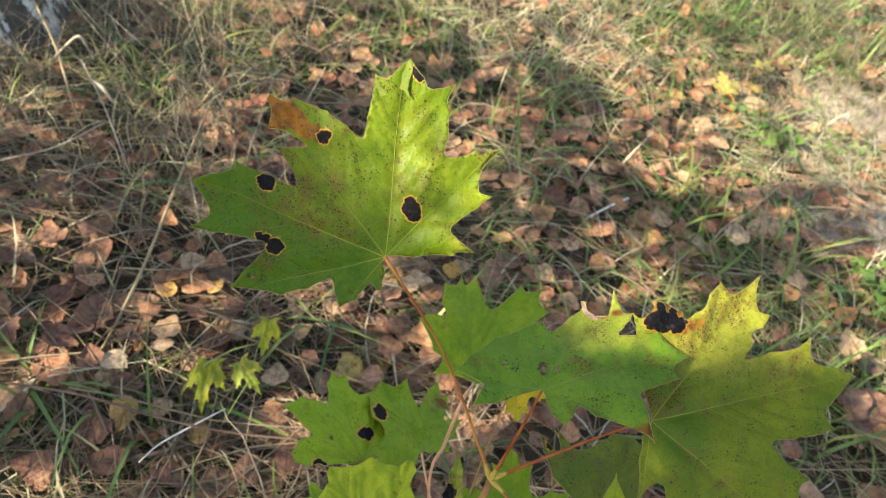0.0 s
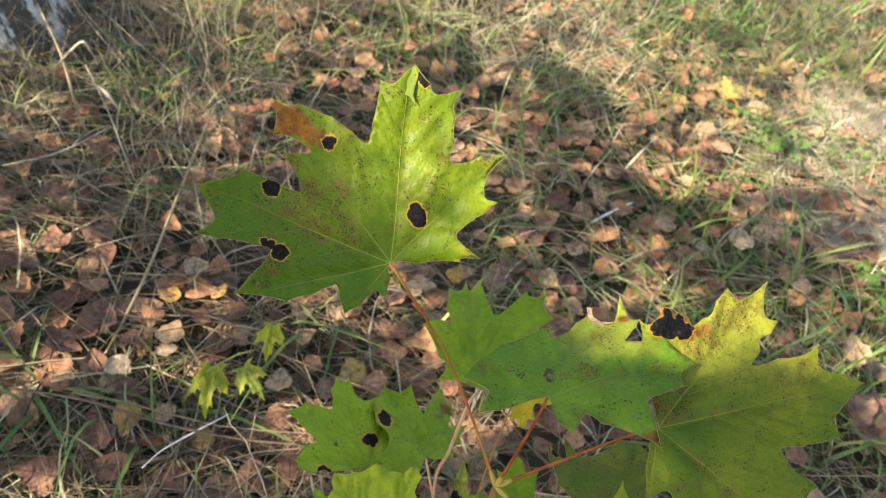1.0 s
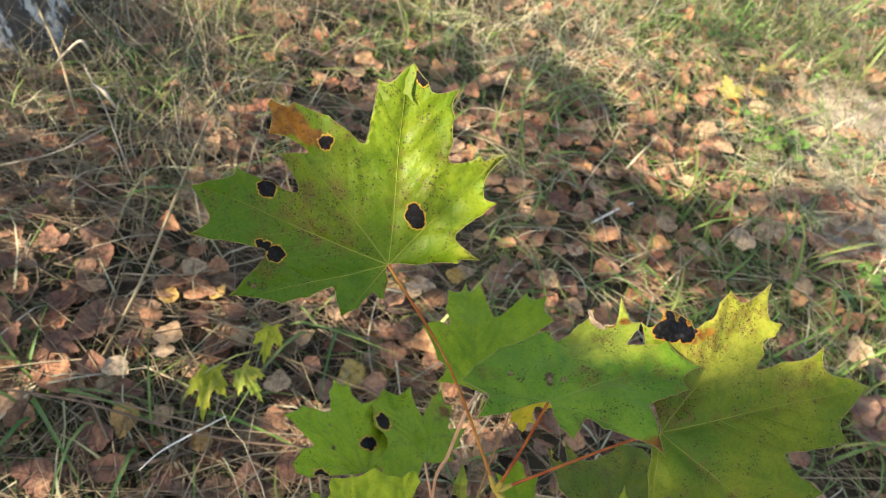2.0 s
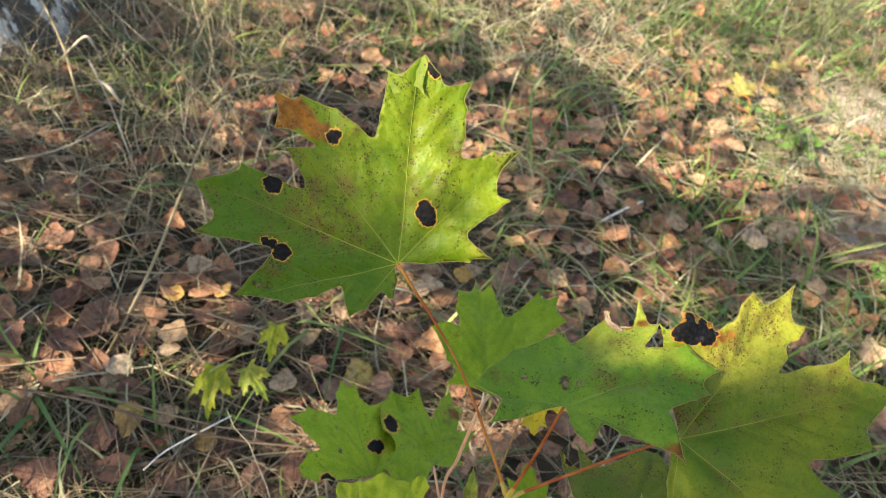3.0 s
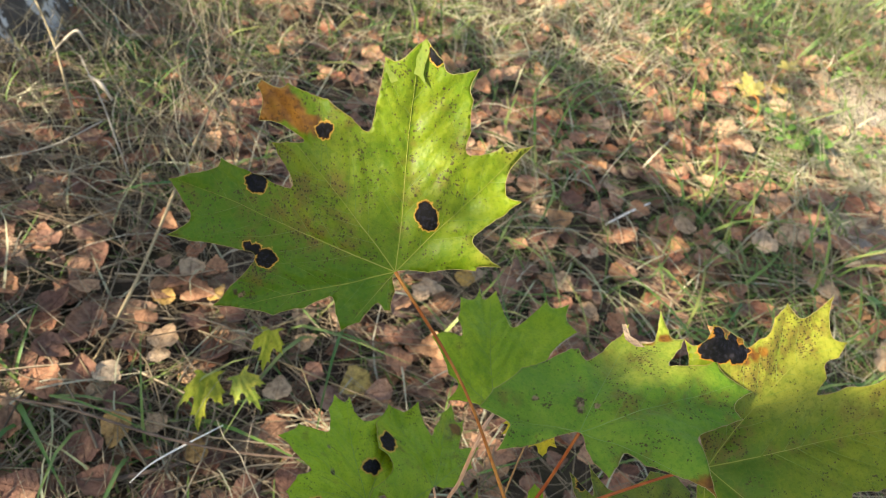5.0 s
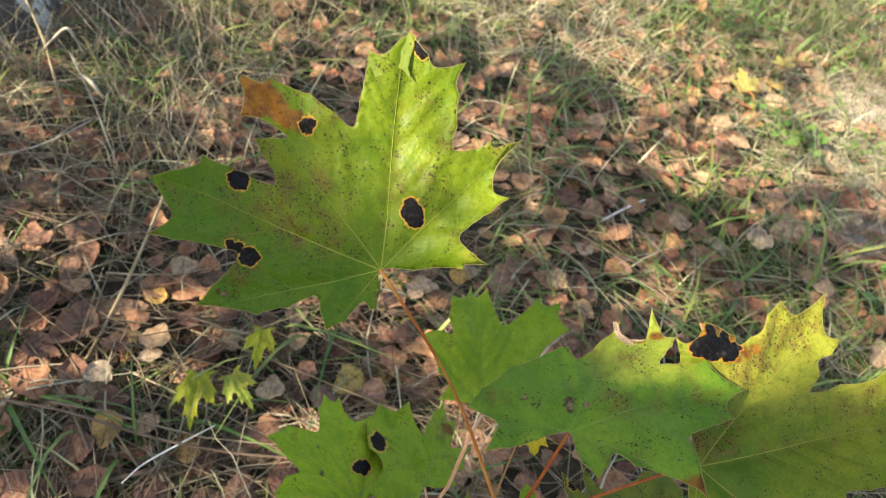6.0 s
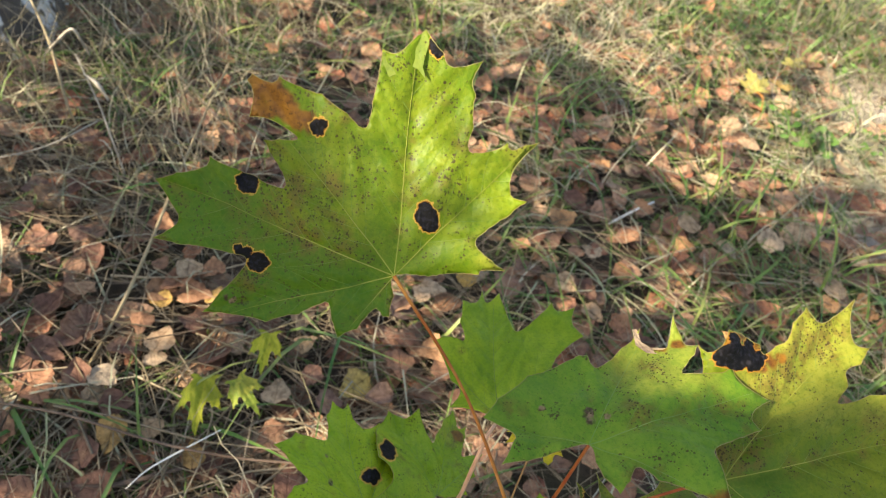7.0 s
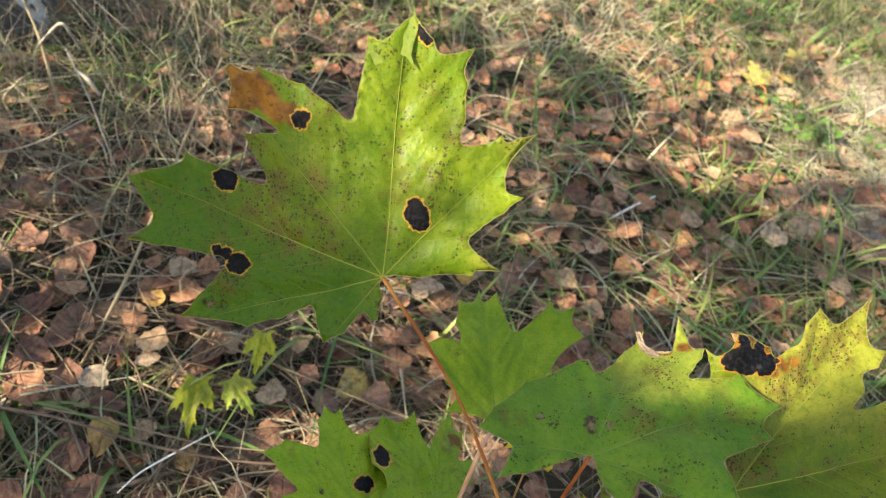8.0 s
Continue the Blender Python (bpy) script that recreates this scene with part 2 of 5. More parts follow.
LITTER_ONE = litter_material("birch_leaf_dry", (0.44, 0.225, 0.122), (0.34, 0.158, 0.084), (0.54, 0.335, 0.190), (0.41, 0.195, 0.100), (0.47, 0.260, 0.120), (0.25, 0.130, 0.080), unit=0.05, random_by="object")
LITTER_PALE = litter_material("birch_leaf_pale", (0.56, 0.39, 0.235), (0.52, 0.34, 0.19), (0.58, 0.43, 0.28), unit=0.05, random_by="object")
LITTER_DARK = litter_material("birch_leaf_dark", (0.205, 0.100, 0.064), (0.26, 0.138, 0.092), (0.17, 0.080, 0.053), (0.24, 0.158, 0.120), unit=0.05, random_by="object")
LITTER_YELLOW = litter_material("birch_leaf_yellow", (0.58, 0.36, 0.07), (0.52, 0.30, 0.10), (0.60, 0.42, 0.12), unit=0.05, random_by="object", through=0.2)
GRASS = blade_material("grass_green", (0.045, 0.120, 0.024), (0.085, 0.185, 0.034), (0.170, 0.240, 0.055), (0.055, 0.140, 0.036), (0.22, 0.24, 0.07), (0.10, 0.20, 0.05))
HERB = blade_material("herb_green", (0.060, 0.150, 0.030), (0.110, 0.220, 0.040), (0.075, 0.170, 0.035), through=0.25)
STRAW = blade_material("straw", (0.31, 0.235, 0.145), (0.16, 0.112, 0.072), (0.50, 0.40, 0.26), (0.10, 0.07, 0.045), (0.27, 0.21, 0.125), (0.22, 0.172, 0.12), (0.13, 0.093, 0.065), (0.40, 0.32, 0.21), (0.18, 0.135, 0.088), through=0.1, rough=0.55)
# grey straw; the half shade of the left corner is put into its tones
STRAW_GREY = blade_material("straw_grey_shaded", (0.26, 0.21, 0.15), (0.15, 0.115, 0.08), (0.46, 0.40, 0.29), (0.24, 0.21, 0.10), (0.19, 0.15, 0.10), (0.33, 0.27, 0.18), through=0.1, rough=0.55)
STRAW_PALE = blade_material("straw_pale", (0.50, 0.46, 0.33), (0.34, 0.31, 0.21), (0.44, 0.42, 0.27), (0.28, 0.30, 0.14), through=0.15)
STRAW_DEAD = stalk_material("straw_bleached", (0.27, 0.235, 0.185), (0.38, 0.335, 0.27))
STALK_TAN = stalk_material("stalk_tan", (0.27, 0.21, 0.12), (0.36, 0.28, 0.16))
TWIG = stalk_material("twig_bark", (0.10, 0.065, 0.045), (0.17, 0.115, 0.08))
TWIG_GREY = stalk_material("twig_grey", (0.76, 0.71, 0.62), (0.84, 0.80, 0.72))
CROWN_LEAF = blade_material("crown_leaf", (0.10, 0.16, 0.03), (0.20, 0.20, 0.03), (0.07, 0.13, 0.02), through=0.25)


# ---- builders ----
def mesh_of(name, verts, faces, material, smooth=True):
    me = bpy.data.meshes.new(name)
    me.from_pydata([tuple(v) for v in verts], [], [tuple(f) for f in faces])
    me.materials.append(material)
    if smooth:
        me.polygons.foreach_set("use_smooth", [True] * len(me.polygons))
    me.update()
    return me


def part(name, me, parent=None, label=""):
    ob = new(name, me)
    ob.parent = parent
    return tagged(ob, label)


def spline(points, steps=6):
    """Points on a smooth line through the given ones."""
    p = [np.array(q, float) for q in points]
    p = [2 * p[0] - p[1], *p, 2 * p[-1] - p[-2]]
    out = []
    for i in range(1, len(p) - 2):
        for k in range(steps):
            t = k / steps
            out.append(0.5 * (2 * p[i] + (p[i + 1] - p[i - 1]) * t + (2 * p[i - 1] - 5 * p[i] + 4 * p[i + 1] - p[i + 2]) * t * t + (3 * p[i] - p[i - 1] - 3 * p[i + 1] + p[i + 2]) * t ** 3))
    return np.array([*out, p[-2]])


def tube_mesh(name, points, radii, material, sides=8, steps=6):
    """A closed tube along a smooth line; radii run evenly from its start to its end."""
    line = spline(points, steps)
    rad = np.interp(np.linspace(0, 1, len(line)), np.linspace(0, 1, len(radii)), radii)
    verts, faces = [], []
    ref = None
    for i, c in enumerate(line):
        way = Vector(line[min(i + 1, len(line) - 1)] - line[max(i - 1, 0)]).normalized()
        ref = (ref - way * ref.dot(way)).normalized() if ref else way.orthogonal().normalized()
        side = way.cross(ref)
        for k in range(sides):
            a = 2 * math.pi * k / sides
            verts.append(Vector(c) + float(rad[i]) * (math.cos(a) * ref + math.sin(a) * side))
    for i in range(len(line) - 1):
        for k in range(sides):
            j = (k + 1) % sides
            faces.append((i * sides + k, i * sides + j, (i + 1) * sides + j, (i + 1) * sides + k))
    faces += [tuple(range(sides))[::-1], tuple(range((len(line) - 1) * sides, len(line) * sides))]
    return mesh_of(name, verts, faces, material)


def lobe_points(lobes):
    """The margin's corners in mm, from the lobes: angle from the leaf's axis, length, teeth on both flanks (along and across, in lengths), and the sinus after it."""
    out = []
    for deg, length, before, after, sinus in lobes:
        a = radians(deg)
        along, across = np.array((math.sin(a), math.cos(a))), np.array((math.cos(a), -math.sin(a)))
        out += [length * (s * along + w * across) for s, w in before]
        out.append(length * along)
        out += [length * (s * along + w * across) for s, w in after]
        if sinus:
            b = radians(sinus[0])
            out.append(sinus[1] * np.array((math.sin(b), math.cos(b))))
    return out


def margin(corners, rnd, step=1.6):
    """A leaf's margin: sharp at teeth, rounded in the notches between, slightly ragged."""
    pts = [np.zeros(2), *corners]
    n, out = len(pts), []

    def cross(u, v):
        return u[0] * v[1] - u[1] * v[0]

    area = sum(cross(pts[i], pts[(i + 1) % n]) for i in range(n))
    for i in range(n):
        p0, p1, p2, p3 = (pts[(i + k) % n] for k in (-1, 0, 1, 2))
        d = p2 - p1
        sharp1 = cross(p1 - p0, d) * area > 0
        sharp2 = cross(d, p3 - p2) * area > 0
        inward = np.array((-d[1], d[0])) * (0.07 if area > 0 else -0.07)
        m1 = d + 2.5 * inward if sharp1 else 0.5 * (p2 - p0)
        m2 = d - 2.5 * inward if sharp2 else 0.5 * (p3 - p1)
        lim = np.linalg.norm(d) * 1.3
        m1, m2 = (m * min(1, lim / (np.linalg.norm(m) + 1e-9)) for m in (m1, m2))
        k = max(2, int(np.linalg.norm(d) / step))
        for j in range(k):
            t = j / k
            q = (2 * t ** 3 - 3 * t * t + 1) * p1 + (t ** 3 - 2 * t * t + t) * m1 + (3 * t * t - 2 * t ** 3) * p2 + (t ** 3 - t * t) * m2
            if 0 < j:
                q = q + np.array((rnd.uniform(-1, 1), rnd.uniform(-1, 1))) * 0.18
            out.append(q)
    return out


def blade_height(x, y, lobes, wave, droop, curls, seed, ribs):
    """How far the blade stands off its plane, in mm: sunk along the veins, wavy, drooping to the tips, curled where given."""
    r = math.hypot(x, y)
    near = min(abs(math.cos(radians(d)) * x - math.sin(radians(d)) * y) if math.sin(radians(d)) * x + math.cos(radians(d)) * y > 0 else r for d, *_ in lobes)
    z = 2.2 * wave * (1 - math.exp(-near / 5.0)) * min(1, r / 15)
    if len(ribs):
        side = math.sqrt(float(np.min((ribs[:, 0] - x) ** 2 + (ribs[:, 1] - y) ** 2)))
        z += wave * 0.9 * (1 - math.exp(-side / 2.0) - 0.6) * min(1, near / 5) * min(1, r / 15)
    z += wave * 4.0 * noise.noise(Vector((x / 38 + seed, y / 38, seed * 3))) * min(1, r / 20) + wave * 0.9 * noise.noise(Vector((x / 11, y / 11 + seed, seed)))
    z -= droop * (r / 90) ** 2
    for cx, cy, rad, h in curls:
        d = math.hypot(x - cx, y - cy)
        if d < rad:
            z += h * (1 - d / rad) ** 2 * (1 + d / rad)
    return z


def vein_lines(lobes, edge, rnd, plain):
    """The veins in the leaf's plane: one along each lobe and paired side veins that leave it. Points in mm, half width, and whether it is a main one."""
    out = []

    def run(x, y, a, length, wide, bend, main):
        steps = max(5, int(length / 2.2))
        pts = []
        for k in range(steps + 1):
            if k and not point_in(edge, x, y):
                break
            pts.append((x, y))
            a += bend / steps + rnd.gauss(0, 0.012)
            x, y = x + math.sin(a) * length / steps, y + math.cos(a) * length / steps
        if len(pts) > 2:
            out.append((pts, wide, main, steps))
        return pts

    for deg, length in [lobe[:2] for k, lobe in enumerate(lobes) if k not in plain]:
        wide = 0.11 + 0.13 * min(1, length / 100)
        spine = run(0.0, 0.0, radians(deg), length * 0.96, wide, rnd.uniform(-0.03, 0.03), True)
        pairs = max(2, int(length / 19))
        for k in range(pairs):
            f = 0.24 + 0.62 * (k + rnd.uniform(-0.2, 0.2)) / pairs
            for sgn in (-1, 1):
                at = spine[min(len(spine) - 1, int((f + 0.03 * sgn) * len(spine)))]
                long = length * (0.50 - 0.34 * f) * rnd.uniform(0.8, 1.1)
                run(at[0], at[1], radians(deg + sgn * rnd.uniform(36, 46)), long, wide * 0.42, -sgn * 0.30, False)
    return out


def maple_blade(name, lobes, material, seed=1, wave=1.0, droop=2.0, curls=(), holes=(), spacing=2.4, vein=None, scale=1.0, plain=(), bare=()):
    """The meshes of a maple leaf's blade and of its veins. The leaf lies in its own xy plane, its stalk at the origin, its middle lobe along y."""
    rnd = random.Random(seed)
    edge = margin(lobe_points(lobes), rnd)
    lo, hi = np.min(edge, 0), np.max(edge, 0)
    lines = vein_lines(lobes, edge, rnd, plain)
    on_vein = np.array([p for pts, *_ in lines for p in pts])
    ribs = np.array([p for pts, _, main, _ in lines if not main for p in pts]).reshape(-1, 2)
    flat = [Vector(p) for p in edge]
    inner = [Vector(p) for p in on_vein]
    for j in range(int((hi[1] - lo[1]) / (spacing * 0.87)) + 1):
        for i in range(int((hi[0] - lo[0]) / spacing) + 1):
            x, y = lo[0] + (i + 0.5 * (j % 2)) * spacing + rnd.uniform(-0.4, 0.4), lo[1] + j * spacing * 0.87 + rnd.uniform(-0.4, 0.4)
            if np.min((on_vein[:, 0] - x) ** 2 + (on_vein[:, 1] - y) ** 2) > (0.45 * spacing) ** 2:
                inner.append(Vector((x, y)))
    found = geometry.delaunay_2d_cdt(flat + inner, [], [list(range(len(flat)))], 1, 1e-4)
    tall = lambda x, y: blade_height(x, y, lobes, wave, droop, curls, seed, ribs)  # noqa: E731
    verts = [Vector((p.x, p.y, tall(p.x, p.y))) * scale / 1000 for p in found[0]]
    faces = []
    for f in found[2]:
        c = sum((found[0][k] for k in f), Vector((0, 0))) / len(f)
        if not any((c.x - x) ** 2 + (c.y - y) ** 2 < r * r for x, y, r in holes):
            faces.append(f)
    me = mesh_of(name, verts, faces, material)
    bm = bmesh.new()
    bm.from_mesh(me)
    bmesh.ops.recalc_face_normals(bm, faces=bm.faces)
    bm.faces.ensure_lookup_table()
    if bm.faces[0].normal.z < 0:
        bmesh.ops.reverse_faces(bm, faces=bm.faces)
    bm.to_mesh(me)
    bm.free()
    vv, vf = [], []
    slots = []
    for pts, wide, main, steps in lines:
        for k, (px, py) in enumerate(pts):
            w = wide * (1 - 0.8 * k / steps)
            (ax, ay), (bx, by) = pts[min(k + 1, len(pts) - 1)], pts[max(k - 1, 0)]
            s = math.hypot(ax - bx, ay - by) or 1
            nx, ny = (by - ay) / s * w, (ax - bx) / s * w
            z = tall(px, py)
            for ox, oy, up in ((-nx, -ny, 0.13), (0, 0, 0.20 + 0.35 * w), (nx, ny, 0.13)):
                vv.append(Vector((px + ox, py + oy, z + up)) * scale / 1000)
            if k and not any(math.hypot(px - x, py - y) < r + 1.2 for x, y, r in bare):
                b = len(vv) - 6
                vf.extend([(b, b + 3, b + 4, b + 1), (b + 1, b + 4, b + 5, b + 2)])
                slots += [0 if main else 1] * 2
    veins = mesh_of("venation", vv, vf, vein or VEIN)
    veins.materials.append(VEIN_GREEN)
    veins.polygons.foreach_set("material_index", slots)
    rim = []
    for k, (px, py) in enumerate(edge):
        (ax, ay), (bx, by) = edge[(k + 1) % len(edge)], edge[k - 1]
        s = math.hypot(ax - bx, ay - by) or 1
        ox, oy, z = (by - ay) / s * 0.11, (ax - bx) / s * 0.11, tall(px, py)
        rim += [Vector((px - ox, py - oy, z + 0.05)) * scale / 1000, Vector((px + ox, py + oy, z + 0.05)) * scale / 1000, Vector((px, py, z - 0.30)) * scale / 1000]
    ring = [(3 * k + i, 3 * k + (i + 1) % 3, 3 * ((k + 1) % len(edge)) + (i + 1) % 3, 3 * ((k + 1) % len(edge)) + i) for k in range(len(edge)) for i in range(3)]
    return me, veins, mesh_of("leaf_margin", rim, ring, RIM)


def point_in(poly, x, y):
    odd = False
    for (x1, y1), (x2, y2) in zip(poly, [*poly[1:], poly[0]]):
        if (y1 > y) != (y2 > y) and x < (x2 - x1) * (y - y1) / (y2 - y1) + x1:
            odd = not odd
    return odd


def add_leaf(plant, at, turn, lobes, material, label, thick=0.28, **shape):
    """A maple leaf as a part of a plant, with its veins under it."""
    blade, veins, rim = maple_blade("leaf", lobes, material, **shape)
    leaf = part("leaf", blade, plant, label)
    leaf.matrix_basis = pose(*at, *turn)
    m = leaf.modifiers.new("thickness", "SOLIDIFY")
    m.thickness, m.offset, m.material_offset_rim = thick / 1000, -1, 1
    blade.materials.append(RIM)
    part("venation", veins, leaf, "thin pale leaf veins")
    part("leaf_margin", rim, leaf, "thin pale tan margin of the blade")
    return leaf


def add_flap(leaf, corners, lift, material, label):
    """A folded-over piece of a leaf: a small sheet lying on the blade, raised towards its free edge. Places in mm."""
    rnd = random.Random(3)
    edge = [np.array(c, float) for c in corners]
    flat = []
    for a, b in zip(edge, [*edge[1:], edge[0]]):
        flat += [Vector(a + (b - a) * t) for t in (0, 0.34, 0.67)]
    lo, hi = np.min(edge, 0), np.max(edge, 0)
    flat += [Vector((rnd.uniform(lo[0], hi[0]), rnd.uniform(lo[1], hi[1]))) for _ in range(60)]
    found = geometry.delaunay_2d_cdt(flat, [], [list(range(3 * len(edge)))], 1, 1e-4)
    verts = []
    for p in found[0]:
        f = (hi[1] - p.y) / (hi[1] - lo[1])
        verts.append(Vector((p.x, p.y, 1.2 + lift * f * (1.4 - f) + 0.5 * noise.noise(Vector((p.x / 4, p.y / 4, 2))))) / 1000)
    return part("leaf_fold", mesh_of("leaf_fold", verts, found[2], material), leaf, label)


def add_petiole(leaf, points, radii, material, label):
    """A leaf's stalk, given in the world."""
    back = leaf.matrix_basis.inverted()
    return part("petiole", tube_mesh("petiole", [back @ Vector(p) for p in points], radii, material), leaf, label)


def scatter(name, shape, faces, places, material):
    """One mesh of many copies of a small shape; places are 4 x 4 arrays."""
    shape = np.asarray(shape, float)
    m = np.asarray(places)
    verts = np.einsum("nij,vj->nvi", m[:, :3, :3], shape) + m[:, None, :3, 3]
    f = np.asarray(faces)
    every = (f[None] + (np.arange(len(m)) * len(shape))[:, None, None]).reshape(-1, f.shape[1])
    me = bpy.data.meshes.new(name)
    me.from_pydata(verts.reshape(-1, 3).tolist(), [], every.tolist())
    me.materials.append(material)
    me.update()
    return me


def join_meshes(name, lists, material, smooth=True):
    """One mesh of many (verts, faces) pairs."""
    verts, faces = [], []
    for v, f in lists:
        b = len(verts)
        verts.extend(v)
        faces.extend(tuple(b + k for k in q) for q in f)
    return mesh_of(name, verts, faces, material, smooth)


# ---- ground ----
def ground_height(x, y):
    v = Vector((x, y, 0))
    return 0.011 * noise.noise(v * 2.2) + 0.006 * noise.noise(v * 7.0 + Vector((3, 1, 0))) + 0.0025 * noise.noise(v * 26.0)


def ground_mesh():
    """One sheet, fine near the plant and coarse to the horizon."""
    n = 150
    u = np.linspace(-1, 1, n)
    line = 1.9 * u + 400 * np.sign(u) * np.abs(u) ** 15
    verts, faces = [], []
    for y in line:
        for x in line:
            fade = min(1.0, 3.0 / (0.1 + math.hypot(x, y)))
            verts.append((x + 0.1, y + 1.1, ground_height(x + 0.1, y + 1.1) * fade))
    for j in range(n - 1):
        for i in range(n - 1):
            a = j * n + i
            faces.append((a, a + 1, a + n + 1, a + n))
    return mesh_of("ground", verts, faces, SOIL)


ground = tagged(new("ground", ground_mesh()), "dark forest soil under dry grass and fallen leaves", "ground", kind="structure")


def in_view(x, y, slack=0.0):
    """The stretch of ground that the walk overlooks: a four-sided plot."""
    plot = ((-0.42, 0.18), (0.80, 0.58), (1.15, 2.55), (-1.15, 1.15))
    for (x1, y1), (x2, y2) in zip(plot, [*plot[1:], plot[0]]):
        s = math.hypot(x2 - x1, y2 - y1)
        if ((x2 - x1) * (y - y1) - (y2 - y1) * (x - x1)) / s < -slack:
            return False
    return True


def sown(count, rnd, slack, weight):
    """Places on the plot, thinned by a weight of 0 to 1."""
    out = []
    while len(out) < count:
        x, y = rnd.uniform(-1.7, 1.7), rnd.uniform(-0.3, 3.1)
        if in_view(x, y, slack) and rnd.random() < weight(x, y):
            out.append((x, y))
    return out


def patchy(x, y, size, seed):
    return 0.5 + 0.9 * noise.noise(Vector((x / size, y / size, seed)))


def path_side(x, y):
    """1 on the bare sandy patch, 0 in the grass."""
    return max(min(1.0, max(0.0, 1.1 - 1.3 * math.hypot((x - a) * 4.4, (y - b) * 3.6))) for a, b in ((0.82, 1.22), (0.84, 1.575)))


# ---- fallen birch leaves ----
def birch_leaf(seed, curl, wide=0.40):
    """A small ovate toothed leaf with a point, 96 triangles, nearly flat with crumpled, upturned margins; 1 long."""
    rnd = random.Random(seed)
    rows = [(-0.48, 0.10), (-0.42, 0.60), (-0.32, 0.90), (-0.19, 1.0), (-0.05, 0.93), (0.08, 0.78), (0.21, 0.57), (0.34, 0.32), (0.5, 0.03)]
    verts, faces = [], []
    fold, twist, bow = rnd.uniform(0.0, 0.32) * curl, rnd.uniform(-0.5, 0.5) * curl, rnd.uniform(-0.1, 0.55) * curl
    left, right, skew = rnd.uniform(-0.5, 1.6) * curl, rnd.uniform(-0.5, 1.6) * curl, rnd.uniform(-0.12, 0.12)
    for r, (y, w) in enumerate(rows):
        for c in range(-3, 4):
            e = c / 3
            x = e * w * wide * (rnd.uniform(0.86, 1.08) if abs(c) == 3 else 1)
            lift = (left if e < 0 else right) * abs(e) ** 3 * w * 0.13
            z = fold * abs(x) + twist * x * y * 1.6 + bow * y * y + lift + 0.075 * noise.noise(Vector((x * 4.5 + seed, y * 4.5, seed * 0.37)))
            tooth = (0.035 if r % 2 else -0.03) * (abs(c) == 3)
            verts.append((x + skew * y * y, y + tooth + rnd.uniform(-0.01, 0.01), z))
    for r in range(len(rows) - 1):
        for c in range(6):
            a = r * 7 + c
            faces.append((a, a + 1, a + 8, a + 7))
    return verts, faces


def laid(x, y, size, rnd, tilt, lift):
    """A pose of something lying on the ground."""
    m = pose(x, y, ground_height(x, y) + lift, rnd.gauss(0, tilt), rnd.gauss(0, tilt), rnd.uniform(0, 360))
    return np.array(m @ Matrix.Scale(size, 4))


def swell(x, y, spots):
    """0 to 1: how near a place is to the nearest of some round spots (x, y, radius)."""
    return max(math.exp(-((x - a) ** 2 + (y - b) ** 2) / (r * r)) for a, b, r in spots)


BARE_SOIL = ((-0.42, 0.57, 0.075), (-0.36, 0.59, 0.06))


def litter_weight(x, y):
    w = 0.16 + 0.9 * patchy(x, y, 0.12, 4.0) + 0.5 * swell(x, y, ((-0.02, 0.56, 0.10), (0.40, 1.08, 0.22), (-0.36, 0.86, 0.10), (0.55, 1.6, 0.2)))
    if x < -0.42 and y > 0.62:
        w *= 0.4
    if y > 1.3:
        w *= 0.6
    if x > 0.55 and y < 1.0:
        w *= 0.45
    if x < 0.0 and y < 0.46:
        w *= 0.6
    return min(1.0, max(0.04, w)) * (1 - 0.45 * path_side(x, y)) * (1 - 0.85 * swell(x, y, BARE_SOIL))


rnd = random.Random(11)
for k in range(8):
    v, f = birch_leaf(k, (0.5, -0.5, 0.9, 0.25, -0.8, 0.7, 0.3, 1.1)[k], 0.36 + 0.02 * k % 0.1)
    spots = sown(330, rnd, 0.25, litter_weight)
    me = scatter("leaf_litter", v, f, [laid(x, y, rnd.uniform(0.026, 0.056), rnd, 13, rnd.uniform(0.004, 0.024)) for x, y in spots], LITTER)
    tagged(new("leaf_litter", me), "brown and salmon fallen birch leaves lying thick in the grass", "leaf litter", kind="stuff")

leaf_shapes = [mesh_of("fallen_leaf", *birch_leaf(20 + k, (0.6, -0.7, 1.0, 0.35)[k % 4], 0.37 + 0.025 * (k % 4)), LITTER_ONE if k < 6 else LITTER_YELLOW if k < 9 else LITTER_PALE if k < 12 else LITTER_DARK) for k in range(16)]


def fallen_leaf(x, y, size, turn, shape, label, tilt=(0, 0), lift=0.016):
    ob = new("fallen_leaf", leaf_shapes[shape])
    ob.matrix_basis = pose(x, y, ground_height(x, y) + lift, tilt[0], tilt[1], turn) @ Matrix.Scale(size, 4)
    return tagged(ob, label, "leaf", "fallen birch leaves")


def lay_leaves(label, rows):
    """Leaves that stand out: place, length and which shape."""
    for x, y, size, shape in rows:
        fallen_leaf(x, y, size, rnd.uniform(0, 360), shape, label, (rnd.gauss(0, 8), rnd.gauss(0, 8)), rnd.uniform(0.030, 0.042) if y < 0.75 else rnd.uniform(0.020, 0.032))


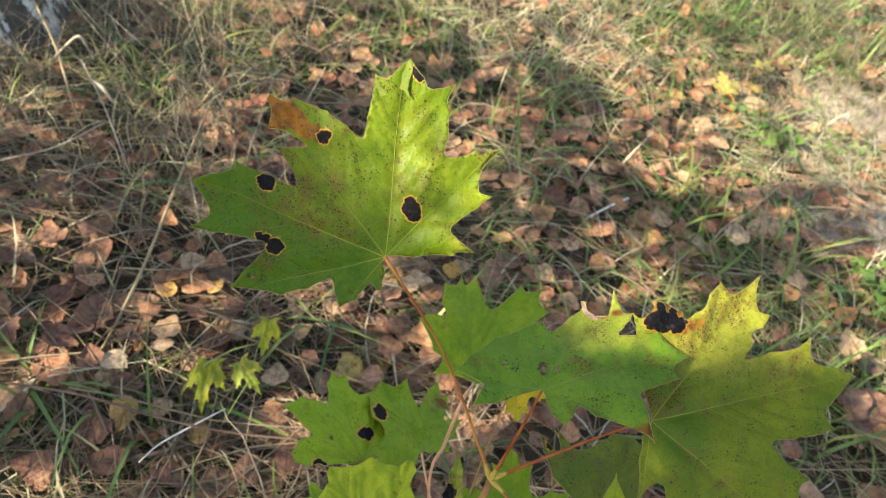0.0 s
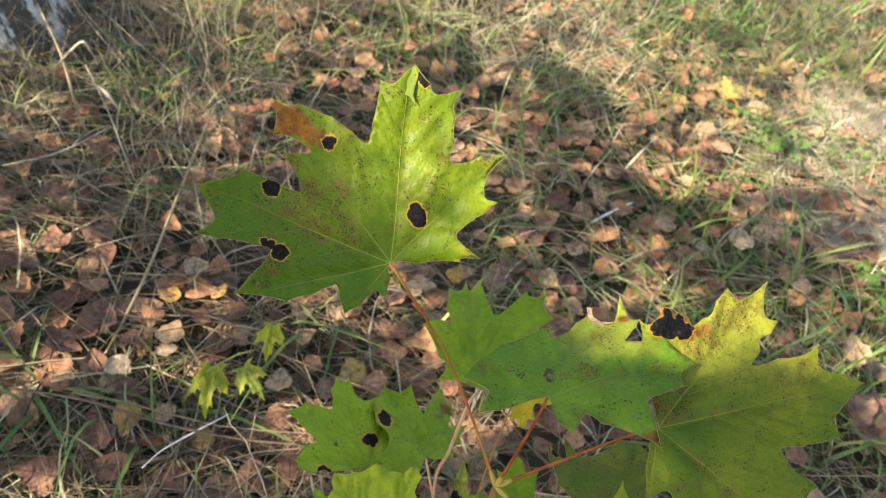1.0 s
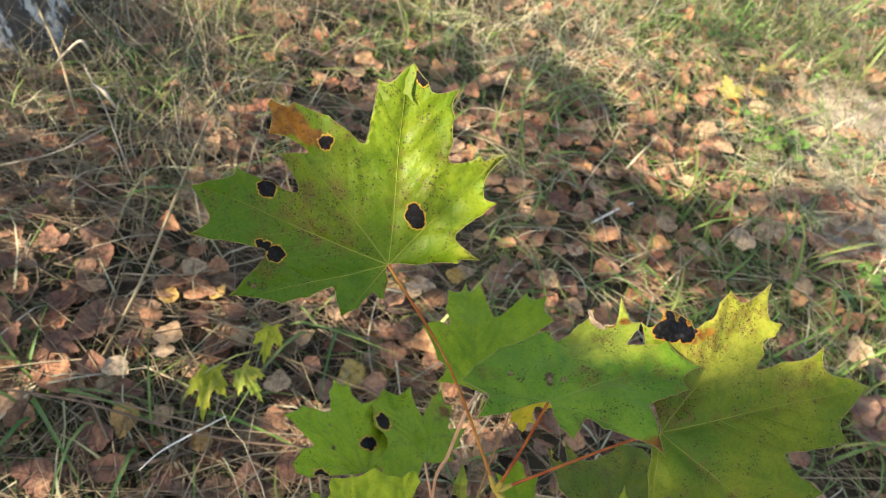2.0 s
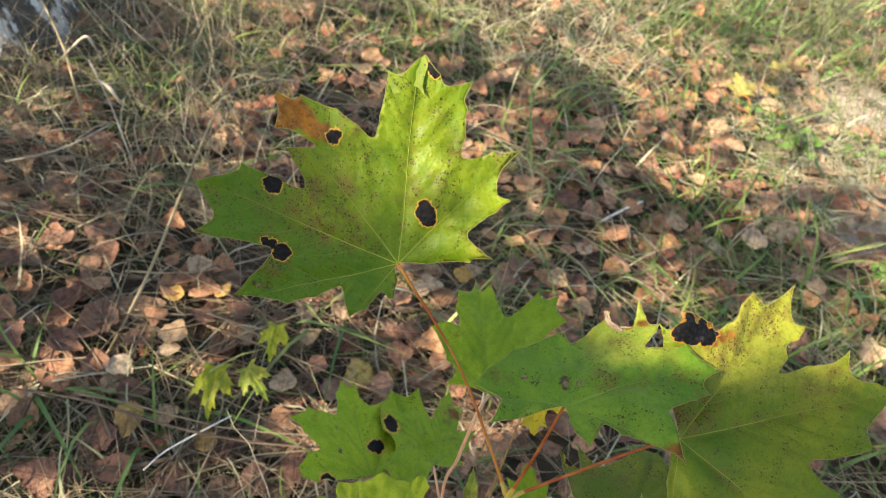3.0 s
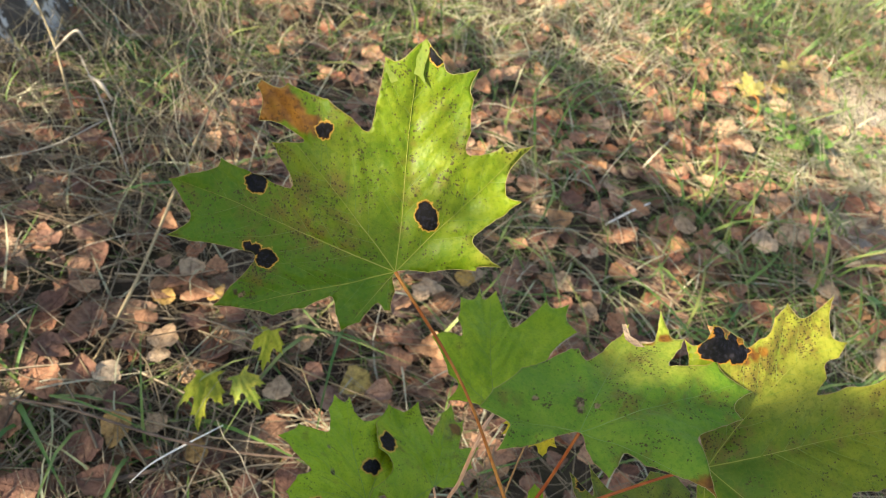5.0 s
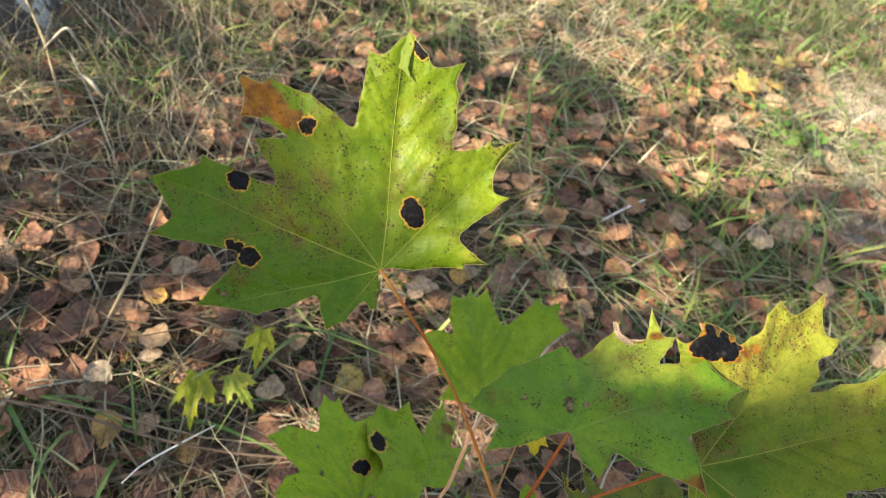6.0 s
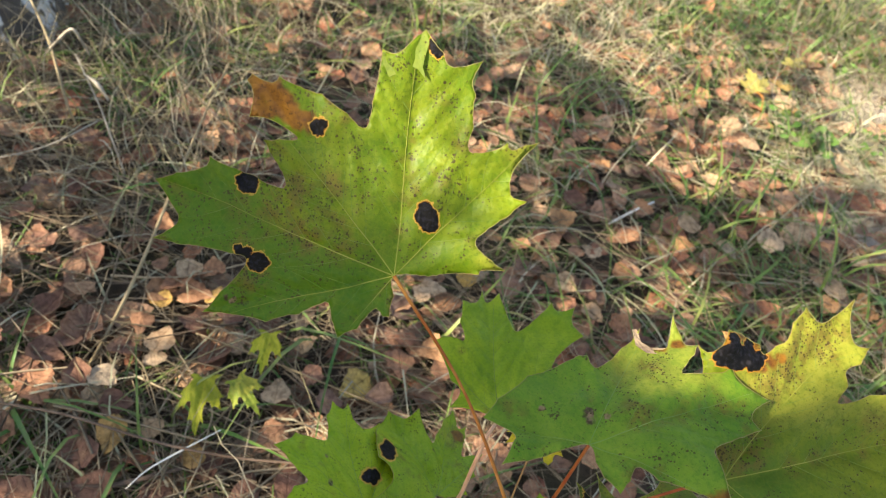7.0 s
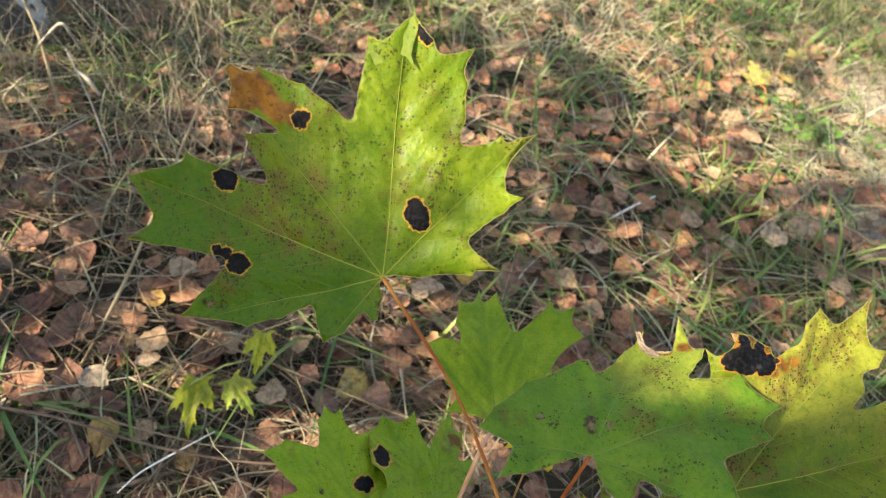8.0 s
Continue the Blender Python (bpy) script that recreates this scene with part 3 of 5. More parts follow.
lay_leaves("curled dry salmon-brown birch leaf lying on the straw",
    [(-0.317, 0.576, 0.057, 0), (-0.327, 0.556, 0.046, 0), (-0.287, 0.567, 0.05, 0), (-0.328, 0.63, 0.04, 5), (-0.386, 0.482, 0.056, 2), (-0.424, 0.524, 0.041, 4), (-0.326, 0.504, 0.036, 1), (-0.381, 0.384, 0.048, 3), (-0.387, 0.334, 0.039, 2), (-0.445, 0.383, 0.041, 0), (-0.285, 0.606, 0.037, 2)])
lay_leaves("pale beige birch leaf lying underside up",
    [(-0.312, 0.592, 0.042, 10), (-0.291, 0.491, 0.042, 11), (-0.287, 0.468, 0.031, 11), (-0.322, 0.421, 0.038, 11), (-0.319, 0.4, 0.034, 10), (-0.361, 0.383, 0.036, 11), (-0.246, 0.388, 0.03, 11)])
lay_leaves("yellow fallen birch leaf lying on dry straw",
    [(-0.324, 0.544, 0.031, 6), (-0.264, 0.573, 0.031, 8), (-0.279, 0.363, 0.045, 8)])
lay_leaves("dark maroon-brown birch leaf flattened on the ground",
    [(-0.436, 0.491, 0.045, 14), (-0.274, 0.526, 0.034, 12), (-0.412, 0.404, 0.064, 13), (-0.353, 0.417, 0.039, 14), (-0.304, 0.339, 0.052, 15), (-0.462, 0.415, 0.046, 12), (-0.4, 0.425, 0.045, 14), (-0.394, 0.451, 0.041, 15), (-0.234, 0.553, 0.036, 15), (-0.332, 0.465, 0.035, 15)])
lay_leaves("pale beige birch leaf lying underside up",
    [(-0.135, 0.477, 0.04, 11), (-0.13, 0.553, 0.033, 9), (-0.001, 0.695, 0.043, 9), (-0.014, 0.679, 0.031, 11)])
lay_leaves("curled dry salmon-brown birch leaf lying on the straw",
    [(-0.118, 0.42, 0.047, 1), (-0.007, 0.565, 0.048, 1), (0.03, 0.594, 0.045, 2), (0.051, 0.58, 0.043, 4), (-0.088, 0.619, 0.038, 5), (0.024, 0.492, 0.038, 3), (0.08, 0.548, 0.038, 4), (0.15, 0.487, 0.037, 3), (0.253, 0.523, 0.034, 3), (-0.41, 0.343, 0.044, 5), (-0.061, 0.429, 0.04, 4), (-0.5, 0.446, 0.047, 1)])
lay_leaves("yellow fallen birch leaf lying on dry straw",
    [(-0.188, 0.374, 0.036, 8), (-0.052, 0.519, 0.047, 7), (0.042, 0.731, 0.043, 8)])
lay_leaves("dark maroon-brown birch leaf flattened on the ground",
    [(-0.08, 0.383, 0.048, 13), (-0.118, 0.356, 0.047, 13), (-0.199, 0.321, 0.048, 13), (-0.335, 0.275, 0.051, 12), (-0.107, 0.506, 0.037, 13), (-0.071, 0.484, 0.037, 15), (-0.018, 0.512, 0.037, 14), (-0.266, 0.305, 0.047, 14), (-0.167, 0.368, 0.037, 14), (0.196, 0.582, 0.035, 13), (-0.293, 0.398, 0.038, 15)])
lay_leaves("curled dry salmon-brown birch leaf lying on the straw",
    [(-0.411, 0.786, 0.044, 3), (-0.382, 0.653, 0.039, 2), (-0.355, 0.87, 0.054, 3), (-0.508, 0.706, 0.03, 3), (-0.554, 0.652, 0.038, 2), (-0.634, 0.676, 0.039, 4), (-0.521, 1.105, 0.039, 5), (-0.438, 1.131, 0.033, 1), (-0.491, 1.056, 0.037, 4), (-0.373, 0.943, 0.041, 3), (-0.453, 1.242, 0.043, 2), (-0.333, 1.124, 0.042, 5), (-0.331, 1.245, 0.045, 4), (-0.221, 1.068, 0.04, 4)])
lay_leaves("dark maroon-brown birch leaf flattened on the ground",
    [(-0.385, 0.908, 0.047, 14), (-0.527, 0.673, 0.033, 15), (-0.579, 0.655, 0.04, 15), (-0.512, 0.576, 0.042, 15), (-0.479, 0.604, 0.036, 13), (-0.378, 0.854, 0.041, 14), (-0.498, 0.748, 0.03, 14), (-0.563, 0.606, 0.037, 15), (-0.537, 0.521, 0.039, 14), (-0.302, 0.842, 0.042, 13)])
lay_leaves("pale beige birch leaf lying underside up",
    [(-0.36, 0.903, 0.038, 11), (-0.72, 0.768, 0.035, 10)])
lay_leaves("curled dry salmon-brown birch leaf lying on the straw",
    [(0.114, 1.201, 0.043, 3), (0.295, 1.236, 0.049, 4), (0.367, 1.172, 0.063, 4), (0.344, 1.1, 0.053, 0), (0.211, 1.09, 0.038, 0), (0.29, 1.005, 0.039, 2), (0.274, 0.945, 0.042, 1), (0.102, 0.845, 0.037, 0), (0.46, 1.021, 0.038, 4), (0.366, 0.952, 0.038, 2), (0.537, 1.144, 0.062, 1), (0.521, 1.383, 0.055, 0), (0.268, 0.85, 0.035, 2), (0.16, 0.792, 0.036, 1)])
lay_leaves("dark maroon-brown birch leaf flattened on the ground",
    [(0.316, 1.29, 0.054, 14), (0.441, 1.201, 0.06, 12), (0.474, 1.156, 0.038, 13), (0.23, 1.091, 0.036, 12), (0.176, 0.978, 0.051, 12)])
lay_leaves("pale beige birch leaf lying underside up",
    [(0.487, 1.288, 0.05, 11), (0.401, 1.137, 0.047, 10), (0.264, 1.112, 0.043, 11), (0.369, 1.011, 0.049, 11), (0.215, 0.88, 0.036, 11), (0.443, 0.979, 0.046, 9), (0.495, 1.115, 0.053, 9), (0.559, 1.074, 0.058, 9), (0.513, 1.03, 0.056, 10), (0.588, 1.072, 0.048, 11), (0.339, 0.893, 0.039, 9), (0.184, 0.79, 0.038, 10)])
lay_leaves("pale beige birch leaf lying underside up",
    [(0.451, 1.337, 0.059, 9), (0.573, 1.484, 0.059, 11), (0.269, 1.74, 0.081, 9), (0.564, 1.731, 0.085, 9), (0.452, 1.515, 0.058, 11), (0.903, 1.97, 0.068, 10), (0.691, 1.681, 0.059, 9), (0.395, 1.699, 0.04, 11), (0.678, 1.315, 0.058, 11), (0.79, 1.491, 0.061, 11), (0.784, 1.293, 0.053, 11)])
lay_leaves("curled dry salmon-brown birch leaf lying on the straw",
    [(0.501, 1.428, 0.041, 0), (0.521, 1.225, 0.03, 0), (0.693, 2.03, 0.056, 0), (0.392, 1.494, 0.057, 0), (0.817, 1.984, 0.068, 0), (0.947, 2.04, 0.075, 2), (0.891, 1.809, 0.072, 1), (0.264, 1.502, 0.051, 5), (0.522, 1.405, 0.047, 0), (0.369, 1.359, 0.05, 3), (0.401, 1.807, 0.053, 4), (0.208, 1.451, 0.046, 0), (0.126, 1.476, 0.044, 1), (-0.04, 1.204, 0.045, 0), (0.028, 1.495, 0.044, 2)])
lay_leaves("yellow fallen birch leaf lying on dry straw",
    [(0.569, 1.56, 0.064, 8), (0.594, 1.477, 0.037, 6)])
lay_leaves("dark maroon-brown birch leaf flattened on the ground",
    [(0.017, 1.343, 0.046, 13), (0.025, 1.121, 0.045, 12)])
lay_leaves("pale beige birch leaf lying underside up",
    [(0.608, 0.964, 0.058, 11), (0.673, 1.05, 0.041, 10), (0.698, 0.852, 0.061, 10), (0.231, 0.756, 0.039, 10), (0.054, 0.76, 0.037, 9)])
lay_leaves("curled dry salmon-brown birch leaf lying on the straw",
    [(0.599, 0.916, 0.044, 0), (0.703, 0.915, 0.046, 0), (0.718, 0.676, 0.072, 4), (0.273, 0.755, 0.035, 3), (0.33, 0.796, 0.037, 4), (0.576, 0.627, 0.046, 5), (0.602, 0.568, 0.046, 1), (0.383, 0.912, 0.037, 3), (0.105, 0.782, 0.037, 1), (0.064, 0.841, 0.036, 0)])
lay_leaves("dark maroon-brown birch leaf flattened on the ground",
    [(0.535, 0.936, 0.039, 14), (0.673, 0.719, 0.07, 14), (0.716, 0.731, 0.072, 15), (0.692, 0.703, 0.059, 12), (0.731, 0.821, 0.052, 14)])
for k, (x, y) in enumerate(sown(120, rnd, -0.03, litter_weight)):
    fallen_leaf(x, y, rnd.uniform(0.036, 0.056), rnd.uniform(0, 360), (0, 1, 2, 3, 4, 5, 12, 13)[k % 8], "curled dry brown birch leaf lying on the grass", (rnd.gauss(0, 12), rnd.gauss(0, 12)), rnd.uniform(0.012, 0.024))


# ---- grass and straw ----
def ribbon(points, width, rnd):
    """A thin blade along a line, tapering, folded along its middle."""
    verts, faces = [], []
    n = len(points)
    for i, p in enumerate(points):
        way = Vector(points[min(i + 1, n - 1)]) - Vector(points[max(i - 1, 0)])
        side = way.cross(Vector((0, 0, 1)))
        side = side.normalized() if side.length > 1e-6 else Vector((1, 0, 0))
        w = width * (1 - (i / (n - 1)) ** 2) * 0.5 + 0.0002
        up = Vector((0, 0, 0.25 * w))
        verts += [tuple(Vector(p) - side * w + up), tuple(Vector(p)), tuple(Vector(p) + side * w + up)]
        if i:
            b = len(verts) - 6
            faces += [(b, b + 3, b + 4, b + 1), (b + 1, b + 4, b + 5, b + 2)]
    return verts, faces


def grass_blade(x, y, rnd, tall, lean, width):
    a, z = rnd.uniform(0, 2 * math.pi), ground_height(x, y)
    h, l = tall * rnd.uniform(0.6, 1.2), lean * rnd.uniform(0.4, 1.4)
    turn, pts = rnd.gauss(0, 0.5), []
    for k in range(6):
        t = k / 5
        b = a + turn * t
        pts.append((x + math.cos(b) * l * t * t, y + math.sin(b) * l * t * t, z + h * (t - 0.45 * t ** 3 * min(1.6, l / max(h, 0.01)))))
    return ribbon(pts, width * rnd.uniform(0.6, 1.3), rnd)


def straw_stem(x, y, rnd, length, thick, rise):
    """A dry stem lying loosely: three-sided, slightly bent."""
    a = rnd.gauss(0.26, 0.5) + math.pi * rnd.randrange(2) if rnd.random() < 0.55 else rnd.uniform(0, 2 * math.pi)
    tip = rnd.gauss(0, rise)
    bend, z0 = rnd.gauss(0, 0.6), rnd.uniform(0.004, 0.03)
    verts, faces, px, py = [], [], x, y
    for k in range(6):
        t = k / 5
        z = max(ground_height(px, py) + 0.002, ground_height(x, y) + z0 + abs(tip) * length * t * (1.15 - 0.55 * t))
        r = thick * (1 - 0.6 * t)
        nx, ny = -math.sin(a), math.cos(a)
        verts += [(px + nx * r, py + ny * r, z), (px - nx * r, py - ny * r, z), (px, py, z + 1.6 * r)]
        if k:
            b = len(verts) - 6
            faces += [(b + i, b + (i + 1) % 3, b + 3 + (i + 1) % 3, b + 3 + i) for i in range(3)]
        a += bend / 5 + rnd.gauss(0, 0.07)
        px, py = px + math.cos(a) * length / 5, py + math.sin(a) * length / 5
    return verts, faces


GREEN_SPOTS = ((-0.57, 0.97, 0.07), (-0.55, 1.17, 0.09), (-0.22, 1.39, 0.14), (0.13, 1.25, 0.07), (0.11, 1.07, 0.06), (0.47, 1.78, 0.22), (0.77, 1.96, 0.25), (0.59, 1.40, 0.08), (0.67, 0.76, 0.15), (0.63, 0.96, 0.10), (-0.36, 0.31, 0.05), (-0.40, 0.37, 0.05), (-0.27, 0.34, 0.04), (-0.22, 0.41, 0.04), (-0.46, 0.46, 0.04),
               (-0.02, 0.61, 0.05), (-0.12, 0.58, 0.05), (0.46, 1.02, 0.12), (-0.51, 0.52, 0.06), (-0.40, 0.75, 0.05), (0.50, 0.76, 0.12), (0.32, 1.69, 0.15))


def green_weight(x, y):
    w = max(0.03, 0.55 * patchy(x, y, 0.16, 9.0) - 0.12) + 0.85 * swell(x, y, GREEN_SPOTS)
    if x > 0.0 and y > 0.75:
        w += 0.12
    if x < 0.1 and y < 0.75:
        w *= 0.6
    return min(1.0, w) * (1 - 0.9 * path_side(x, y)) * (1 - 0.9 * swell(x, y, BARE_SOIL))


def straw_weight(x, y):
    w = 0.4 + 0.5 * patchy(x, y, 0.25, 2.0)
    if x > 0.2 and y > 1.2:
        w *= 0.6
    return min(1.0, w) * (1 - 0.4 * path_side(x, y)) * (1 - 0.75 * swell(x, y, BARE_SOIL))


def standing_weight(x, y):
    if x < -0.72 and y > 0.84:
        return 0.2
    if x < -0.30 and y > 0.62:
        return min(1.0, max(0.1, 0.2 + patchy(x, y, 0.13, 6.0)))
    return 0.3 if y > 1.25 else 0.05


def standing_stem(x, y, rnd, tall, thick):
    """A dry stem still rooted: upright, leaning off and bowed, three-sided."""
    a, lean, bow = rnd.gauss(2.5, 1.3), rnd.uniform(0.25, 1.2), rnd.uniform(0.0, 0.9)
    z0, verts, faces = ground_height(x, y), [], []
    for k in range(7):
        t = k / 6
        d = tall * (lean * t + bow * t * t * 0.6)
        px, py, pz = x + math.cos(a) * d + rnd.gauss(0, 0.002), y + math.sin(a) * d + rnd.gauss(0, 0.002), z0 + tall * (t - 0.35 * bow * t * t)
        r = thick * (1 - 0.6 * t)
        verts += [(px + r, py, pz), (px - 0.5 * r, py + 0.87 * r, pz), (px - 0.5 * r, py - 0.87 * r, pz)]
        if k:
            b = len(verts) - 6
            faces += [(b + i, b + (i + 1) % 3, b + 3 + (i + 1) % 3, b + 3 + i) for i in range(3)]
    return verts, faces


rnd = random.Random(5)
blades = [grass_blade(x, y, rnd, 0.040, 0.065, 0.0024) for x, y in sown(8500, rnd, 0.3, green_weight)]
blades += [grass_blade(x, y, rnd, 0.085, 0.13, 0.0040) for x, y in sown(1300, rnd, 0.2, green_weight)]
blades += [grass_blade(x, y, rnd, 0.15, 0.15, 0.0052) for x, y in sown(260, rnd, 0.2, lambda x, y: swell(x, y, GREEN_SPOTS) ** 2)]
tagged(new("grass", join_meshes("grass", blades, GRASS)), "thin green grass blades growing between dry straw", "grass", kind="stuff")
stems = [straw_stem(x, y, rnd, rnd.uniform(0.05, 0.24), rnd.uniform(0.0003, 0.0009), 0.10) for x, y in sown(5200, rnd, 0.3, straw_weight)]
stems += [straw_stem(x, y, rnd, rnd.uniform(0.15, 0.34), rnd.uniform(0.0008, 0.0018), 0.06) for x, y in sown(330, rnd, 0.2, straw_weight)]
for x, y in [(rnd.uniform(-0.42, 0.0), rnd.uniform(0.26, 0.42)) for _ in range(60)] + [(rnd.uniform(-0.5, -0.1), rnd.uniform(0.42, 0.60)) for _ in range(40)]:
    v, f = straw_stem(x, y, rnd, rnd.uniform(0.14, 0.30), rnd.uniform(0.0008, 0.0018), 0.03)
    stems.append(([(a, b, c + 0.012) for a, b, c in v], f))
for _ in range(1500):
    x = rnd.uniform(-0.75, 0.15)
    y = 0.42 + 0.20 * x + rnd.uniform(-0.12, 0.42)
    if swell(x, y, BARE_SOIL) > 0.3:
        continue
    v, f = straw_stem(x, y, rnd, rnd.uniform(0.04, 0.16), rnd.uniform(0.0003, 0.0008), 0.08)
    stems.append(([(a, b, c + 0.008) for a, b, c in v], f))
tagged(new("dry_straw", join_meshes("dry_straw", stems, STRAW)), "matted dry grey-brown grass stems on the ground", "dry grass", kind="stuff")
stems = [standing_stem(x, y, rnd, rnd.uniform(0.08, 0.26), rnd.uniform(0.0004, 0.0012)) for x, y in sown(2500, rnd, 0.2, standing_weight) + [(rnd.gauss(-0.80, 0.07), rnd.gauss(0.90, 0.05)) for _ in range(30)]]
tagged(new("standing_straw", join_meshes("standing_straw", stems, STRAW_GREY)), "long grey dry grass stems in a half-shade tone, standing and leaning over", "dry grass", kind="stuff")
pale = [grass_blade(x, y, rnd, 0.09, 0.14, 0.0026) for x, y in sown(2900, rnd, 0.3, lambda x, y: (1.0 if x < 0.25 else 0.35) if y > 1.35 - 0.3 * x else (0.2 if x < -0.3 else 0.12))]
pale += [grass_blade(x, y, rnd, 0.05, 0.16, 0.0028) for x, y in [(rnd.gauss(0.68, 0.09), rnd.gauss(1.40, 0.08)) for _ in range(420)] + [(rnd.gauss(0.66, 0.06), rnd.gauss(0.80, 0.12)) for _ in range(40)] + [(rnd.gauss(0.89, 0.12), rnd.gauss(2.09, 0.05)) for _ in range(260)]]
tagged(new("dry_grass", join_meshes("dry_grass", pale, STRAW_PALE)), "pale yellow dry grass blades standing and bent over", "dry grass", kind="stuff")

# thinner cover further out
far = []
while len(far) < 16000:
    x, y = rnd.gauss(0.1, 2.6), rnd.gauss(1.1, 2.6)
    if not in_view(x, y, 0.2):
        far.append((x, y))
tagged(new("grass", join_meshes("far_grass", [grass_blade(x, y, rnd, 0.09, 0.12, 0.007) for x, y in far[:6500]], GRASS)), "green grass further off in the clearing", "grass", kind="stuff")
tagged(new("dry_grass", join_meshes("far_dry_grass", [grass_blade(x, y, rnd, 0.08, 0.13, 0.005) for x, y in far[6500:11000]], STRAW_PALE)), "dry pale grass further off in the clearing", "dry grass", kind="stuff")
v, f = birch_leaf(31, 0.7)
tagged(new("leaf_litter", scatter("far_litter", v, f, [laid(x, y, rnd.uniform(0.04, 0.06), rnd, 18, 0.012) for x, y in far[11000:]], LITTER)), "fallen brown leaves further off in the clearing", "leaf litter", kind="stuff")


def herb(x, y, rnd, count, spread, small=0.010, large=0.022):
    """A low tuft of small round leaves on the ground."""
    v, f = birch_leaf(rnd.randrange(99), 0.5)
    out = []
    for _ in range(count):
        m = laid(x + rnd.gauss(0, spread), y + rnd.gauss(0, spread), rnd.uniform(small, large), rnd, 25, rnd.uniform(0.008, 0.05))
        out.append(((np.asarray(v) @ m[:3, :3].T + m[:3, 3]).tolist(), f))
    return out


tufts = []
for x, y in ((0.86, 1.02), (0.80, 1.45), (1.02, 1.80), (0.55, 1.95), (0.95, 2.05), (0.75, 1.75), (0.48, 1.75), (0.35, 1.80), (0.60, 1.85)):
    tufts += herb(x, y, rnd, 45, 0.045)
for x, y in ((0.59, 1.40), (0.62, 1.37), (0.77, 1.01), (0.80, 0.98), (0.83, 1.03)):
    tufts += herb(x, y, rnd, 34, 0.032, 0.016, 0.030)
tagged(new("ground_herbs", join_meshes("ground_herbs", tufts, HERB)), "low bright green herb leaves among the straw", "herbs", kind="stuff")


# ---- sticks and stalks on the ground ----
def stick(name, points, radii, material, label, category="stick"):
    pts = [(x, y, ground_height(x, y) + h) for x, y, h in points]
    return tagged(new(name, tube_mesh(name, pts, radii, material, 6, 5)), label, category)


stick("dry_stalk", [(-0.355, 0.388, 0.010), (-0.357, 0.472, 0.030), (-0.363, 0.562, 0.050), (-0.386, 0.690, 0.070), (-0.407, 0.808, 0.090), (-0.422, 0.939, 0.110)], (0.0020, 0.0022, 0.0020, 0.0014), STALK_TAN, "long pale dry grass stalk leaning over the leaf litter", "stalk")
stick("twig", [(-0.227, 0.311, 0.058), (-0.216, 0.334, 0.064), (-0.196, 0.359, 0.068), (-0.168, 0.401, 0.060)], (0.0004, 0.0008, 0.0010, 0.0005), TWIG_GREY, "thin bleached white twig lying on straw")
stick("twig", [(-0.414, 0.350, 0.050), (-0.361, 0.354, 0.062), (-0.310, 0.357, 0.070), (-0.218, 0.362, 0.070), (-0.138, 0.377, 0.062), (-0.068, 0.399, 0.050)], (0.0014, 0.0017, 0.0016, 0.0012), TWIG, "thin dark brown twig lying across the litter")
stick("twig", [(-0.30, 0.30, 0.03), (-0.25, 0.315, 0.036), (-0.19, 0.36, 0.034)], (0.0035, 0.003, 0.0025), TWIG, "thick grey-brown twig in the straw")


stick("dry_stalk", [(0.455, 0.969, 0.01), (0.535, 1.09, 0.035), (0.613, 1.207, 0.05)], (0.0024, 0.0020, 0.0014), STALK_TAN, "pale dry stalk lying over grass near the path", "stalk")
stick("dry_stalk", [(0.24, 0.966, 0.01), (0.275, 1.0, 0.025), (0.307, 1.033, 0.03)], (0.0022, 0.0020, 0.0012), TWIG_GREY, "short bleached stalk among brown leaves", "stalk")
stick("dry_stalk", [(0.30, 1.70, 0.0), (0.31, 1.76, 0.08), (0.325, 1.82, 0.16)], (0.0030, 0.0026, 0.0018), STRAW_PALE, "straight tan stalk standing in dry grass", "stalk")
stick("dry_stalk", [(-0.671, 0.837, 0.100), (-0.636, 0.832, 0.140), (-0.607, 0.835, 0.170), (-0.602, 0.842, 0.150), (-0.609, 0.860, 0.110)], (0.0012, 0.0022, 0.0020, 0.0014), STRAW_DEAD, "broad bleached grass blade bent sharply over", "stalk")
stick("dry_stalk", [(-0.618, 0.842, 0.120), (-0.547, 0.781, 0.100), (-0.506, 0.742, 0.080), (-0.484, 0.726, 0.030)], (0.0010, 0.0014, 0.0015, 0.0012), STRAW_DEAD, "long grey dry grass stem bending to the ground", "stalk")
stick("dry_stalk", [(-0.581, 0.806, 0.120), (-0.553, 0.795, 0.120), (-0.538, 0.792, 0.100)], (0.0012, 0.0034, 0.0016), STRAW_DEAD, "shrivelled grey leaf blade on a dry stem", "stalk")
stick("dry_stalk", [(-0.646, 0.656, 0.050), (-0.574, 0.691, 0.080), (-0.533, 0.755, 0.090)], (0.0010, 0.0013, 0.0010), STRAW_DEAD, "grey dry grass stem lying across the others", "stalk")
stick("dry_stalk", [(-0.771, 0.947, 0.120), (-0.665, 0.849, 0.120), (-0.601, 0.780, 0.080), (-0.585, 0.769, 0.050)], (0.0016, 0.0022, 0.0022, 0.0018), STALK_TAN, "thick tan dry stalk leaning beside the birch base", "stalk")
stick("twig", [(-0.20, 0.29, 0.012), (-0.14, 0.335, 0.02), (-0.09, 0.385, 0.02)], (0.0028, 0.0024, 0.0016), TWIG, "grey-brown twig half buried in straw")


# ---- birch base and unseen shade birch ----
def limb(points, radii, material=None, sides=10):
    return tube_mesh("limb", points, radii, material or BARK, sides, 5)


